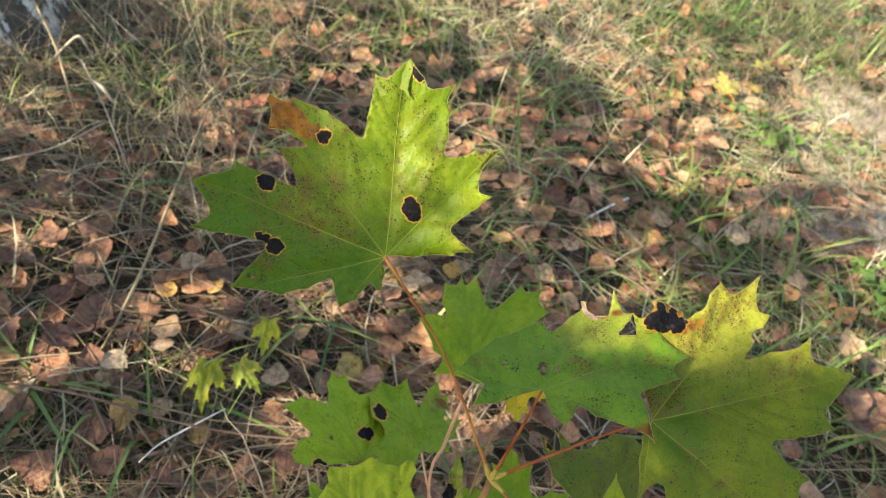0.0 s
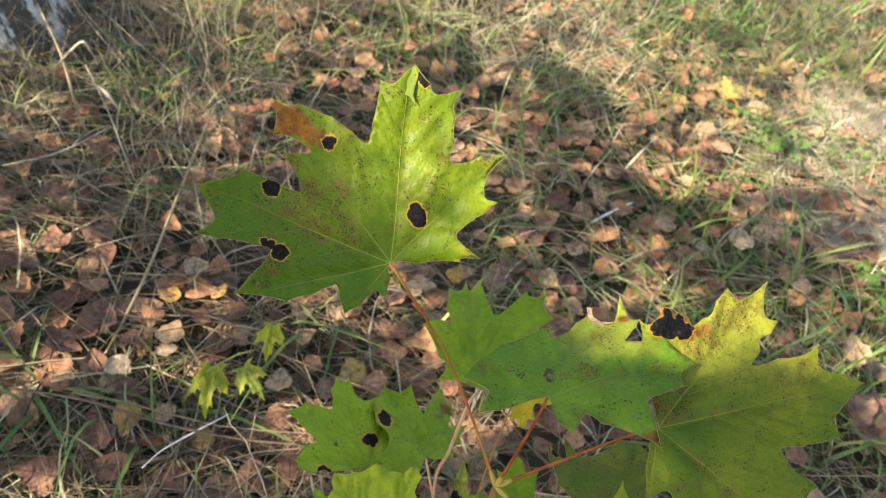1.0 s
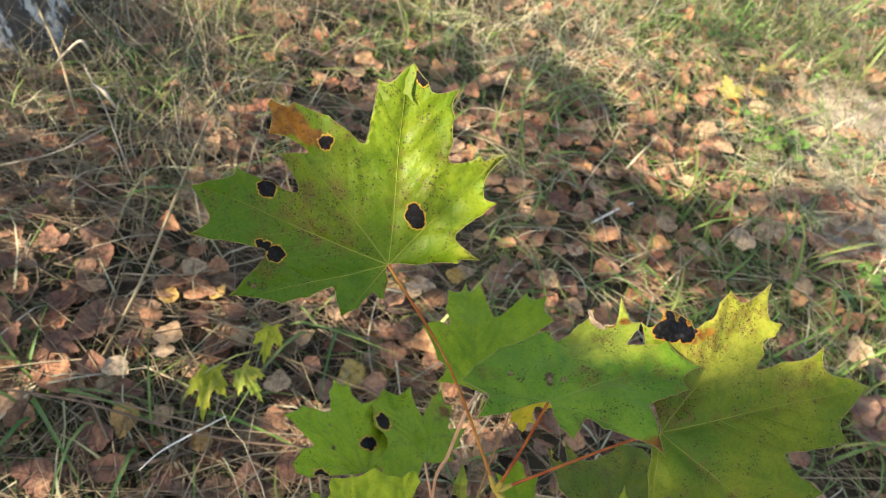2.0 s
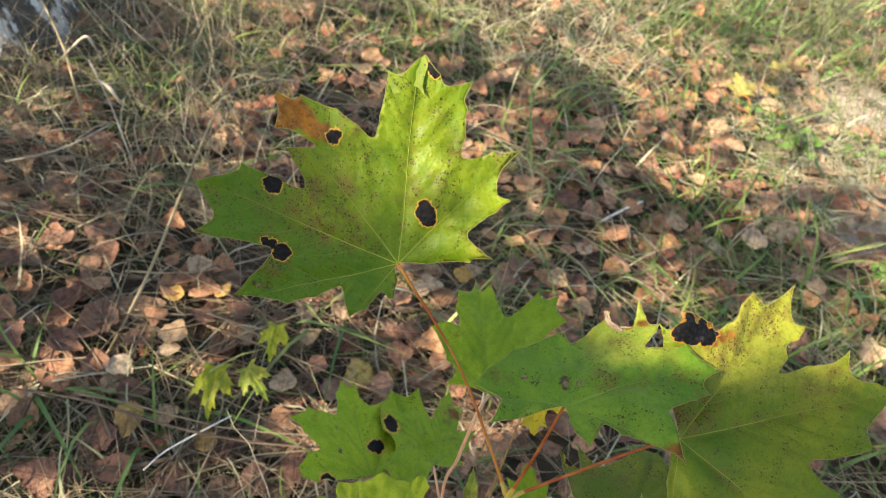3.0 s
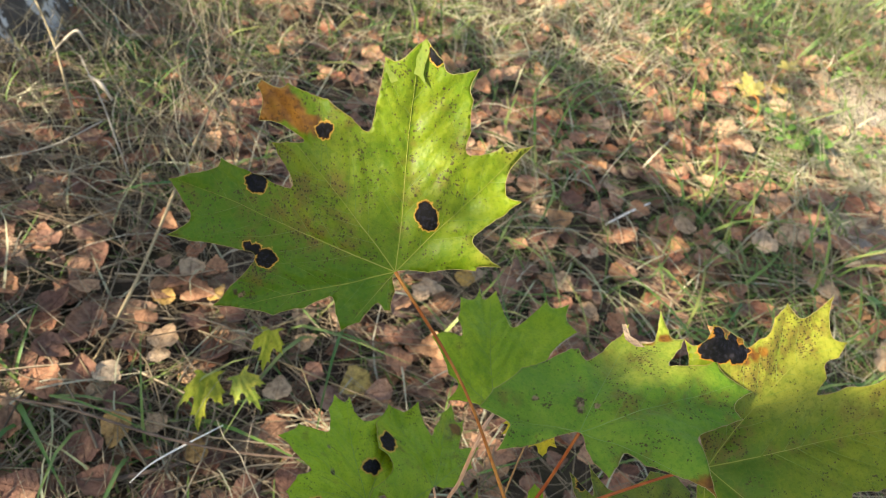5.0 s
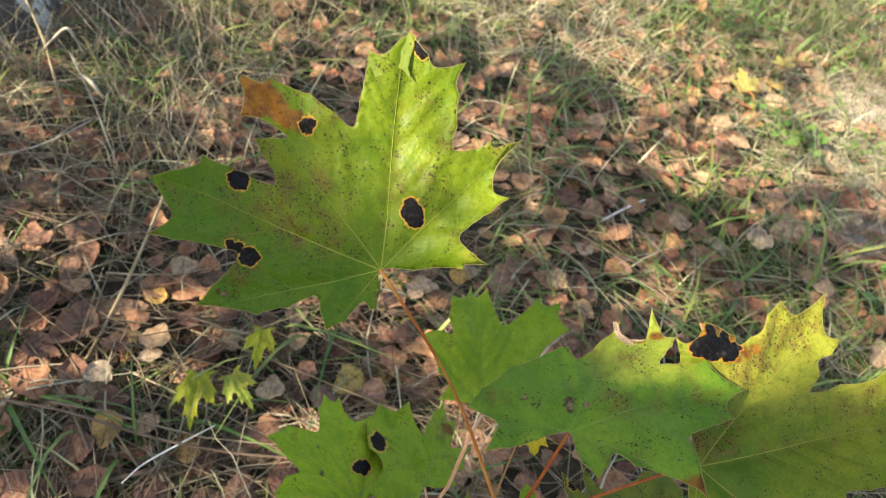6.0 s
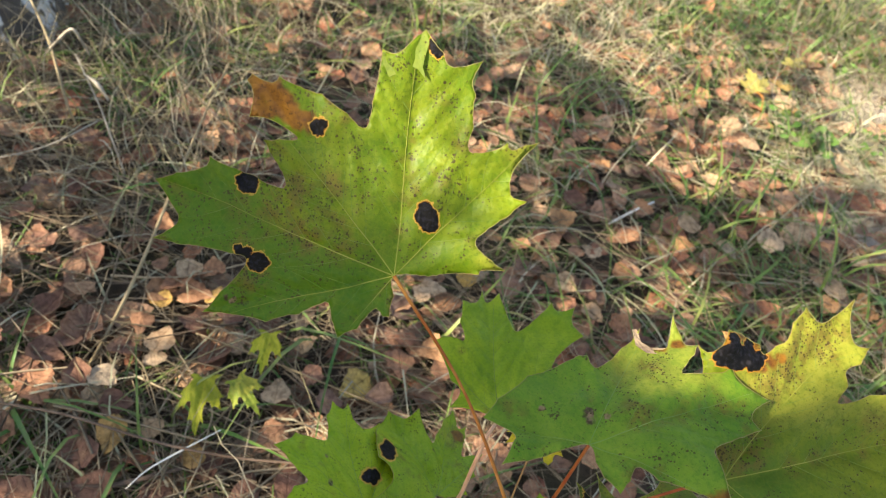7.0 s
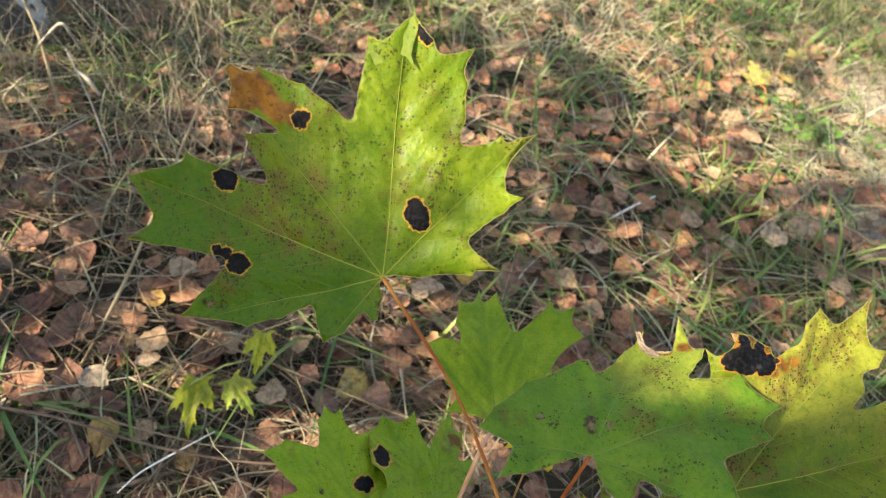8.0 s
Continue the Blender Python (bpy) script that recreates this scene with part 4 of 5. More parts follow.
# trunk cut off low so that its shadow stays off the bright ground
birch = tagged(new("birch_trunk_base"), "birch trunk base, cut short, with cracked white and black bark", "stump")
part("trunk", tube_mesh("trunk", [(-0.90, 0.99, -0.03), (-0.90, 0.99, 0.03), (-0.905, 0.995, 0.10), (-0.91, 1.0, 0.17)], (0.14, 0.118, 0.104, 0.097), BARK, 24, 8), birch)


SIDE = SUN_WAY.cross(Vector((0, 0, 1))).normalized()
RISE = SIDE.cross(SUN_WAY)


def shade_depth(u, v):
    """How thick the added crown is set in the sun's way, by place across it, to shade chosen parts: closed below, open
    above.
    """
    edge = 0.577 + 1.65 * max(0.0, u + 0.178)
    soft = 0.022
    if -0.36 < u < -0.205 and v > 0.545:
        return 0.0 if v < 0.67 and u > -0.325 else 2.0
    if -0.66 < u < -0.45 and 0.66 < v < 0.86:
        return 0.3
    if -0.60 < u < -0.36 and v > 0.5:
        return 1.1 if v < 0.69 else 0.5
    if u < -0.60 and v > 0.55:
        return 0.12
    if u > -0.37 and v > 0.30:
        return (6.0 if v > 0.52 else 3.2) * min(1.0, max(0.0, (edge + soft - v) / (2 * soft)))
    if u < -0.55 and v > 0.70 - 0.25 * (u + 1.0):
        return 0.02
    if -1.08 < u < -0.55 and v > 0.50:
        return 0.7
    if v > 0.62:
        return 0.12
    if u < -0.8 and v < 0.13:
        return (0.6 if u > -0.97 else 0.9) if u > -1.27 else 0.15
    if u < -1.1:
        return 0.2
    if u < -0.8:
        return 0.55
    return 0.74 if v < 0.02 else 0.64 if u > -0.62 else 0.54


# ground places kept clear of crown leaves so that sun reaches them
SUN_FLECKS = ((0.0, 0.70), (0.46, 1.35), (0.37, 1.18), (0.40, 1.15), (-0.37, 0.39), (-0.31, 0.58), (-0.27, 0.59), (-0.09, 0.63), (-0.73, 0.78), (-0.38, 0.90), (0.29, 1.25))


def crown_tree(x, y, tall, rnd):
    """An unseen bushy birch added up-sun of the sapling to shape its light: trunk, limbs and a crown of single leaves
    set where shade is wanted.
    """
    tree = tagged(new("shade_birch"), "unseen birch added up-sun, its crown shaped to shade grass and sapling", "tree")
    part("trunk", tube_mesh("trunk", [(x, y, -0.05), (x + 0.03, y, tall * 0.3), (x - 0.05, y + 0.04, tall * 0.7), (x, y, tall)], (0.05, 0.04, 0.028, 0.008), BARK, 12), tree)
    v, f = birch_leaf(3, 0.5)
    places, heads = [], []
    while len(places) < 15500:
        u, h = rnd.uniform(-2.0, 0.35), rnd.uniform(-0.75, 1.3)
        depth = shade_depth(u, h)
        if depth < 1.0:
            depth *= min(2.0, max(0.35, 1.1 + 2.6 * noise.noise(Vector((u * 9.0, h * 9.0, 1.7)))))
        if rnd.random() * 6.0 > depth:
            continue
        foot = SIDE * u + RISE * h
        foot += SUN_WAY * (foot.z / -SUN_WAY.z)
        if any((foot.x - a) ** 2 + (foot.y - b) ** 2 < 0.042 ** 2 for a, b in SUN_FLECKS):
            continue
        c = SIDE * u + RISE * h - SUN_WAY * min(3.0, max(1.65, rnd.gauss(2.25, 0.26)))
        out = max(-1.5 - u, -0.3 - h, h - 1.0, u - 0.1)
        if c.z < 0.25 or out > 0.5 * rnd.random():
            continue
        m = Matrix.Translation(c) @ pose(0, 0, 0, rnd.uniform(0, 360), rnd.uniform(0, 360), rnd.uniform(0, 360))
        places.append(np.array(m @ Matrix.Scale(rnd.uniform(0.022, 0.034) if u > -0.45 and 0.52 < h < 0.75 else rnd.uniform(0.035, 0.055), 4)))
        if len(places) % 600 == 1:
            heads.append(c)
    # fine leaves added to soften the crown's shadow edge on the big leaf
    while len(places) < 15500 + 720:
        u, h = rnd.uniform(-0.36, -0.205), rnd.uniform(0.54, 0.61)
        if rnd.random() < ((0.61 - h) / 0.07) ** 1.5:
            m = Matrix.Translation(SIDE * u + RISE * h - SUN_WAY * rnd.uniform(2.2, 2.6)) @ pose(0, 0, 0, rnd.uniform(0, 360), rnd.uniform(0, 360), rnd.uniform(0, 360))
            places.append(np.array(m @ Matrix.Scale(rnd.uniform(0.008, 0.013), 4)))
    # thin scatter of small leaves added to weaken the sun on the sapling
    while len(places) < 15500 + 720 + 560:
        u, h = rnd.uniform(-0.36, -0.04), rnd.uniform(0.59, 0.78)
        if rnd.random() < (0.5 if u < -0.205 else 1.0 if u > -0.12 else 0.7):
            m = Matrix.Translation(SIDE * u + RISE * h - SUN_WAY * rnd.uniform(2.2, 2.8)) @ pose(0, 0, 0, rnd.uniform(0, 360), rnd.uniform(0, 360), rnd.uniform(0, 360))
            places.append(np.array(m @ Matrix.Scale(rnd.uniform(0.010, 0.015), 4)))
    for c in heads:
        z0 = max(0.35, min(tall * 0.9, c.z - 0.9))
        part("limb", limb([(x, y, z0), ((x + c.x) / 2, (y + c.y) / 2, (z0 + c.z) / 2 - 0.14), tuple(c)], (0.008, 0.005, 0.0015), sides=6), tree)
    part("crown", scatter("crown", v, f, places, CROWN_LEAF), tree)
    return tree


crown_tree(-2.1, -0.65, 2.6, random.Random(8))


# ---- the maple sapling ----
sapling = tagged(new("maple_sapling"), "young maple with large green leaves marked by black tar spots", "sapling")
TAR_A = ((10.4, 27.2, 4.4), (11.5, 24.6, 3.9), (9.4, 29.5, 3.2), (-65.1, 30.3, 4.0), (-64.0, 32.5, 2.6), (-57.2, -1.6, 3.9), (-62.0, 1.6, 2.4), (-65.5, 2.6, 1.6), (-38.7, 57.0, 3.0), (-36.8, 58.4, 2.0), (5.0, 95.1, 2.6), (6.0, 92.6, 2.0))
MAPLE_A = maple_material("maple_blade_upper", (0.094, 0.184, 0.005), (0.156, 0.226, 0.007), (0.30, 0.300, 0.024),
    tar=TAR_A,
    # yellow on the right lobes imitates the sun that grazes them
    brown=((-66.0, 70.0, 9.0), (-56.0, 66.4, 7.0), (-64.7, 60.0, 7.0), (-50.2, 61.5, 4.5), (-46.0, 58.5, 4.5), (-42.0, 58.0, 4.0), (-75.0, 68.0, 9.0)), yellow=((54.0, 62.0, 14.0), (40.0, 18.0, 8.0)), pale=((-66.6, -20.2, 2.0), (-69.0, -19.0, 1.4), (-36.2, 8.6, 1.2), (44.0, 45.0, 1.6)),
    # dark green lower left: painted shading of the blade folded along its vein
    green=((-45.0, -24.0, 36.0), (-14.0, -22.0, 24.0), (-82.0, 10.0, 28.0)), drifts=((-44.0, 30.0, 8.0), (-50.0, 22.0, 8.0), (-40.0, 12.0, 10.0), (-60.0, -8.0, 8.0), (-30.0, 34.0, 6.0), (-70.0, 22.0, 5.0), (16.0, 44.0, 5.0), (22.0, 60.0, 6.0)) + along(-75.6, 26.0, 80.0, 4.0) + along(0.0, 20.0, 70.0, 2.5, 12.0), specks=0.70)
MAPLE_J = maple_material("maple_blade_middle", (0.096, 0.224, 0.014), (0.150, 0.276, 0.020), (0.27, 0.32, 0.034),
    # upper lobe: its own yellow plus sunlight painted as yellow
    brown=((58.0, 8.0, 9.0), (51.0, 6.0, 6.0), (-4.0, 61.0, 2.6), (2.0, 61.5, 2.4), (8.5, 68.0, 2.4)), yellow=((2.0, 56.0, 24.0), (-16.0, 52.0, 14.0), (20.0, 58.0, 12.0)), pale=((-6.5, 11.7, 2.6), (-4.6, 9.0, 1.8), (0.2, 15.1, 1.7), (-24.2, 2.7, 1.4)), drifts=((10.0, 22.0, 8.0), (4.0, 48.0, 6.0), (-16.0, 46.0, 5.0)) + along(37.4, 22.0, 74.0, 3.0, 10.0), specks=0.58, seed=1.0)
TAR_K = ((-50.6, 12.2, 4.0), (-52.8, 16.6, 4.0), (-48.1, 17.9, 4.4), (-49.1, 22.7, 4.6), (-45.4, 24.9, 3.6), (-47.2, 28.6, 3.0), (-56.8, 17.7, 2.6), (-53.1, 24.7, 2.4))
MAPLE_K = maple_material("maple_blade_broad", (0.100, 0.170, 0.008), (0.158, 0.204, 0.010), (0.27, 0.255, 0.024),
    # yellow lobe, with some of the sun above the shadow edge painted in
    tar=TAR_K, brown=((-56.2, 14.3, 2.5), (-57.9, 22.9, 2.5), (-53.3, 28.0, 2.5), (-49.8, 31.2, 2.5), (-46.3, 32.8, 3.0), (-43.6, 34.0, 3.0), (-45.3, 37.7, 2.5), (-41.9, 29.6, 2.0)), yellow=((-45.0, 50.0, 34.0), (-20.0, 75.0, 14.0)),
    green=((10.0, 15.0, 16.0),), drifts=((-40.0, 40.0, 9.0), (-48.0, 48.0, 8.0), (-60.0, 62.0, 10.0), (-56.0, 56.0, 8.0), (-66.0, 76.0, 9.0), (-36.0, 28.0, 9.0), (-14.0, 10.0, 14.0), (-52.0, 66.0, 8.0), (-44.0, 60.0, 6.0)) + along(0.0, 30.0, 96.0, 3.0, 11.0) + along(54.0, 24.0, 60.0, 3.0, 11.0), specks=0.48, halo=(0.40, 0.19, 0.025), seed=2.0)
TAR_P = ((10.0, 20.7, 4.4), (7.1, 20.7, 3.4), (12.2, 21.6, 3.4), (-34.5, -2.8, 4.5))
MAPLE_P = maple_material("maple_blade_lower", (0.235, 0.385, 0.010), (0.310, 0.430, 0.014), (0.44, 0.47, 0.03),
    tar=TAR_P, pale=((-17.6, 35.0, 1.6), (-18.9, 18.6, 1.8)), specks=0.4, rim=1.9, seed=3.0)
TAR_O = ((-19.3, 37.0, 5.0), (-22.0, 33.6, 3.8), (-15.5, 39.8, 4.0))
MAPLE_O = maple_material("maple_blade_folded", (0.200, 0.345, 0.010), (0.270, 0.390, 0.014), (0.42, 0.44, 0.03),
    tar=TAR_O, brown=((53.0, 35.0, 5.0),), pale=((20.0, 29.0, 1.4),), drifts=((50.0, 34.0, 7.0),), yellow=((45.0, 40.0, 8.0),), specks=0.45, rim=1.9, seed=3.5)
MAPLE_Q = maple_material("maple_blade_back", (0.180, 0.310, 0.010), (0.250, 0.360, 0.014), (0.35, 0.40, 0.025), specks=0.12, seed=4.0)
MAPLE_R = maple_material("maple_blade_under", (0.120, 0.170, 0.012), (0.175, 0.200, 0.018), (0.26, 0.25, 0.03), tar=((-27.5, 57.0, 2.8), (-27.0, 52.0, 2.8)), green=((-10.0, 38.0, 10.0),), drifts=((-32.0, 47.0, 6.0), (-29.0, 36.0, 6.0), (4.0, 42.0, 5.0), (7.0, 26.0, 5.0)), specks=0.7, seed=5.0)
MAPLE_Y = maple_material("maple_blade_yellow", (0.55, 0.46, 0.030), (0.62, 0.50, 0.035), (0.60, 0.38, 0.05), specks=0.3, seed=6.0)

LOBES_A_RIGHT = [
    (79.4, 46.8, [(0.31, 0.02), (0.76, 0.02), (0.78, -0.02)], [(0.88, -0.11), (0.76, -0.22), (0.74, -0.29)], (55.7, 40.2)),
    (39.5, 82.7, [(0.63, 0.16), (0.75, 0.17), (0.72, 0.13), (0.71, 0.09), (0.81, 0.01)], [(0.93, -0.04), (0.86, -0.07), (0.87, -0.11), (0.79, -0.13)], (23.1, 60.7)),
    (-0.0, 100.9, [(0.65, 0.24), (0.78, 0.23), (0.83, 0.21), (0.91, 0.24), (0.87, 0.12), (0.92, 0.08)], [(0.97, -0.03), (0.89, -0.10), (0.90, -0.16), (0.80, -0.16), (0.71, -0.17)], (-17.9, 62.2)),
]
LOBES_A = LOBES_A_RIGHT + [
    (-42.3, 100.6, [(0.65, 0.23), (0.77, 0.19), (0.88, 0.11), (0.92, 0.09), (0.92, 0.05)], [(0.99, -0.03), (0.93, -0.04), (0.87, -0.11), (0.83, -0.06), (0.76, -0.02), (0.70, 0.00)], (-43.1, 69.2)),
    (-51.6, 78.2, [(0.94, 0.07)], [(0.93, -0.02)], (-57.1, 58.4)),
    (-75.6, 106.9, [(0.57, 0.15), (0.65, 0.16), (0.72, 0.16), (0.77, 0.16), (0.82, 0.17), (0.82, 0.13), (0.88, 0.08), (0.92, 0.06)], [(0.92, -0.05), (0.86, -0.12), (0.93, -0.22), (0.82, -0.20), (0.71, -0.17), (0.60, -0.15)], (-90.0, 62.6)),
    (-109.0, 84.1, [(0.71, 0.20), (0.87, 0.09)], [(0.84, -0.04), (0.69, -0.11), (0.51, -0.10), (0.41, -0.07)], (-120.2, 30.1)),
    (-145.2, 35.9, [(0.88, 0.19)], [(0.76, -0.10), (0.52, -0.08), (0.42, -0.10), (0.44, -0.22), (0.39, -0.28), (0.18, -0.16)], None),
]
LOBES_J = [
    (-139.4, 36.6, [(0.28, 0.01), (0.57, 0.00), (0.71, -0.03)], [(0.84, 0.16)], (-118.2, 29.8)),
    (-111.5, 43.8, [(0.84, -0.03)], [(0.91, 0.22), (0.68, 0.59), (0.42, 0.79), (0.22, 0.97), (0.14, 1.00)], (-24.2, 38.9)),
    (-8.1, 66.5, [(0.65, -0.10), (0.78, -0.06)], [(0.87, 0.06), (0.88, 0.13), (0.93, 0.21), (1.16, 0.17), (1.07, 0.27), (1.01, 0.32), (1.03, 0.39), (0.93, 0.39), (0.82, 0.36)], (17.3, 55.3)),
    (37.4, 85.5, [(0.67, -0.20), (0.74, -0.18), (0.82, -0.17), (0.88, -0.21), (0.87, -0.13), (0.91, -0.06)], [(0.86, 0.05), (0.82, 0.10), (0.82, 0.16), (0.67, 0.17)], (57.7, 49.0)),
    (82.3, 58.8, [(0.83, -0.24)], [(0.93, -0.03), (0.84, -0.03), (0.68, -0.00), (0.49, 0.06), (0.39, 0.03)], (90.4, 19.9)),
    (121.1, 23.1, [(0.91, -0.22)], [(0.66, 0.11), (0.34, 0.07)], None),
]
LOBES_K_LEFT = [
    (-85.8, 58.1, [(0.13, -0.00), (0.44, -0.01), (0.70, -0.02)], [(0.93, 0.05), (0.95, 0.11), (1.08, 0.22), (1.04, 0.31), (0.98, 0.38), (0.94, 0.45)], (-57.1, 57.1)),
    (-38.3, 103.1, [(0.59, -0.16), (0.64, -0.14), (0.72, -0.16), (0.78, -0.15), (0.82, -0.15), (0.80, -0.07), (0.86, -0.03)], [(0.87, 0.05), (0.82, 0.10), (0.85, 0.16), (0.76, 0.16), (0.70, 0.13), (0.65, 0.17)], (-19.8, 62.0)),
]
LOBES_K = LOBES_K_LEFT + [
    (0.0, 115.8, [(0.62, -0.19), (0.71, -0.18), (0.77, -0.19), (0.83, -0.22), (0.79, -0.12), (0.83, -0.08), (0.89, -0.06)], [(0.90, 0.04), (0.81, 0.10), (0.79, 0.14), (0.81, 0.21), (0.72, 0.21), (0.61, 0.21)], (21.6, 62.8)),
    (54.0, 90.2, [(0.70, -0.33), (0.77, -0.35), (0.87, -0.35), (0.85, -0.27), (0.94, -0.18)], [(0.83, 0.07), (0.74, 0.22), (0.56, 0.25), (0.51, 0.39), (0.33, 0.29)], (97.2, 31.7)),
    (115.7, 43.5, [(0.77, -0.09)], [(0.50, 0.08), (0.21, 0.09)], None),
]
LOBES_P = [
    (-82.4, 52.8, [(0.16, -0.06), (0.34, -0.09), (0.57, -0.15), (0.66, -0.12), (0.78, -0.18), (0.98, -0.14)], [(0.87, 0.18)], (-62.9, 39.5)),
    (-45.4, 66.1, [(0.70, -0.15), (0.87, -0.06)], [(0.92, 0.13), (0.92, 0.22), (0.77, 0.28)], (-15.8, 49.4)),
    (0.0, 78.5, [(0.83, -0.11)], [(0.89, 0.05), (0.95, 0.11), (0.76, 0.13)], (16.5, 55.3)),
    (37.7, 67.4, [(0.95, -0.21)], [(0.75, 0.14), (0.40, 0.21), (0.14, 0.15)], None),
]
LOBES_O = [
    (-95.9, 65.9, [(0.21, -0.10), (0.54, -0.12), (0.79, -0.06)], [(0.98, 0.12), (0.80, 0.22)], (-64.9, 36.6)),
    (-0.0, 64.3, [(0.40, -0.42), (0.53, -0.47), (0.64, -0.40), (0.79, -0.32), (0.83, -0.27)], [(0.92, 0.08), (0.86, 0.18), (0.91, 0.36), (0.69, 0.34)], (34.0, 40.8)),
    (50.5, 89.2, [(0.54, -0.12), (0.75, -0.09)], [(0.81, 0.07), (0.88, 0.14), (0.75, 0.15)], (65.0, 48.6)),
    (75.9, 70.8, [(0.77, -0.07)], [(0.67, 0.05), (0.59, 0.11), (0.44, 0.09)], (87.6, 26.7)),
    (100.6, 30.8, [], [(0.50, 0.06), (0.22, 0.07)], None),
]
LOBES_Q = [
    (-68.9, 31.3, [(0.20, 0.01), (0.38, 0.06), (0.70, 0.08)], [(0.89, 0.22), (0.89, 0.42)], (-43.2, 39.2)),
    (-31.9, 68.0, [(0.68, -0.07)], [(0.95, 0.10), (0.87, 0.17)], (-16.2, 57.2)),
    (-0.0, 99.3, [(0.69, -0.18), (0.88, -0.15), (0.86, -0.06)], [(0.88, 0.02), (0.95, 0.11), (0.81, 0.13), (0.70, 0.15)], (16.6, 64.1)),
    (47.2, 83.2, [(0.84, -0.36), (1.07, -0.37), (1.04, -0.28), (1.17, -0.21), (1.03, -0.13)], [(0.75, -0.03)], (47.8, 48.9)),
    (83.7, 35.4, [(1.08, -0.48)], [(0.56, 0.04), (0.23, 0.08)], None),
]
# a regular leaf, for the smaller ones
LOBES = [
    (100, 45, [(0.4, 0.05), (0.7, 0.06)], [(0.75, -0.12), (0.6, -0.16)], (75, 28)),
    (48, 78, [(0.60, 0.20), (0.78, 0.20), (0.74, 0.10)], [(0.80, -0.10), (0.84, -0.18), (0.66, -0.16)], (24, 48)),
    (0, 95, [(0.62, 0.18), (0.78, 0.22), (0.76, 0.10), (0.9, 0.07)], [(0.9, -0.06), (0.76, -0.10), (0.80, -0.21), (0.62, -0.17)], (-25, 48)),
    (-47, 76, [(0.66, 0.16), (0.83, 0.18), (0.80, 0.10)], [(0.74, -0.10), (0.79, -0.20), (0.60, -0.18)], (-76, 28)),
    (-102, 44, [(0.6, 0.15), (0.75, 0.12)], [(0.7, -0.05), (0.4, -0.06)], None),
]
FOLD_A = [(-16.1, 90.9), (-10.1, 89.2), (-2.7, 97.7), (0.0, 100.6), (2.0, 96.0), (1.1, 90.7), (0.7, 86.0), (2.9, 81.1), (-1.1, 85.0), (-4.6, 86.1), (-9.4, 82.0), (-13.2, 79.9), (-16.0, 81.6)]
MAPLE_FOLD = maple_material("maple_blade_underside", (0.17, 0.24, 0.03), (0.23, 0.28, 0.04), (0.30, 0.31, 0.06), specks=0.6, seed=11.0)
FOLD_K = [(-61.8, 16.5), (-58.3, 23.9), (-54.9, 26.9), (-56.3, 21.5), (-51.6, 16.6), (-57.2, 16.9)]
DRY_FOLD = litter_material("dry_blade", (0.50, 0.30, 0.12), (0.42, 0.22, 0.08), random_by="object")
FOLD_J = [(-12.3, 64.6), (-10.6, 65.9), (-5.6, 60.4), (-1.0, 59.5), (6.0, 64.7), (11.0, 71.2), (14.6, 71.5), (15.2, 68.7), (6.5, 60.4), (-0.8, 55.9), (-6.9, 57.0)]
WITHERED = litter_material("withered_edge", (0.46, 0.34, 0.22), (0.36, 0.24, 0.14), random_by="object")
JOINT = (0.1004, 0.2358, 0.4653)
leaf_a = add_leaf(sapling, (0.0061, 0.2851, 0.5707), (49.4, -4.4, 9.8), LOBES_A, MAPLE_A, "large yellow-green leaf with black tar spots and browned lobe", seed=1, wave=1.25, droop=1.0, plain=(4,), bare=TAR_A)
leaf_j = add_leaf(sapling, (0.1032, 0.2498, 0.5511), (1.1, -12.0, -22.3), LOBES_J, MAPLE_J, "green leaf with yellowed, sun-toned upper lobe and curled withered edge", seed=2, wave=1.3, droop=1.0, curls=((0, 80, 15, 7), (-9, 67, 8, 4)), vein=VEIN_PALE)
leaf_k = add_leaf(sapling, (0.1671, 0.2631, 0.5356), (17.8, 24.8, -57.1), LOBES_K, MAPLE_K, "broad olive leaf with speckled yellow lobe and black tar patch", seed=3, wave=1.35, droop=1.0, curls=((-55, 15, 12, 6), (-45, 24, 7, 4)), vein=VEIN, bare=TAR_K)
leaf_p = add_leaf(sapling, (0.0230, 0.2495, 0.3972), (-7.4, 26.4, 31.6), LOBES_P, MAPLE_P, "green leaf with a ragged black tar spot", seed=4, wave=1.3, droop=1.0, vein=VEIN_PALE, bare=TAR_P)
leaf_o = add_leaf(sapling, (0.0607, 0.2794, 0.3766), (-0.4, 31.0, 47.8), LOBES_O, MAPLE_O, "green leaf with upturned edge, a tar spot and a small hole", seed=14, wave=1.5, droop=0.5, curls=((-4, 64, 14, 7), (20, 60, 10, 4)), holes=((-50.5, 1.4, 3.6),), vein=VEIN_PALE, bare=TAR_O)
leaf_q = add_leaf(sapling, (0.0803, 0.3087, 0.4414), (-3.2, -10.1, 18.9), LOBES_Q, MAPLE_Q, "plain bright green leaf behind the others", seed=5, wave=1.2, droop=1.0, vein=VEIN_GREEN)
add_flap(leaf_a, FOLD_A, 4.0, MAPLE_FOLD, "tip of the blade folded over, duller underside")
add_flap(leaf_j, FOLD_J, 0.4, WITHERED, "withered pale tan strip along the edge")
add_flap(leaf_k, FOLD_K, 3.0, DRY_FOLD, "dry tan scrap of blade curled over the tar patch")
add_petiole(leaf_a, [(0.0061, 0.2851, 0.5707), (0.0529, 0.2695, 0.5215), JOINT], (0.0008, 0.0007, 0.0010), STALK_ORANGE, "long thin orange-red leaf stalk")
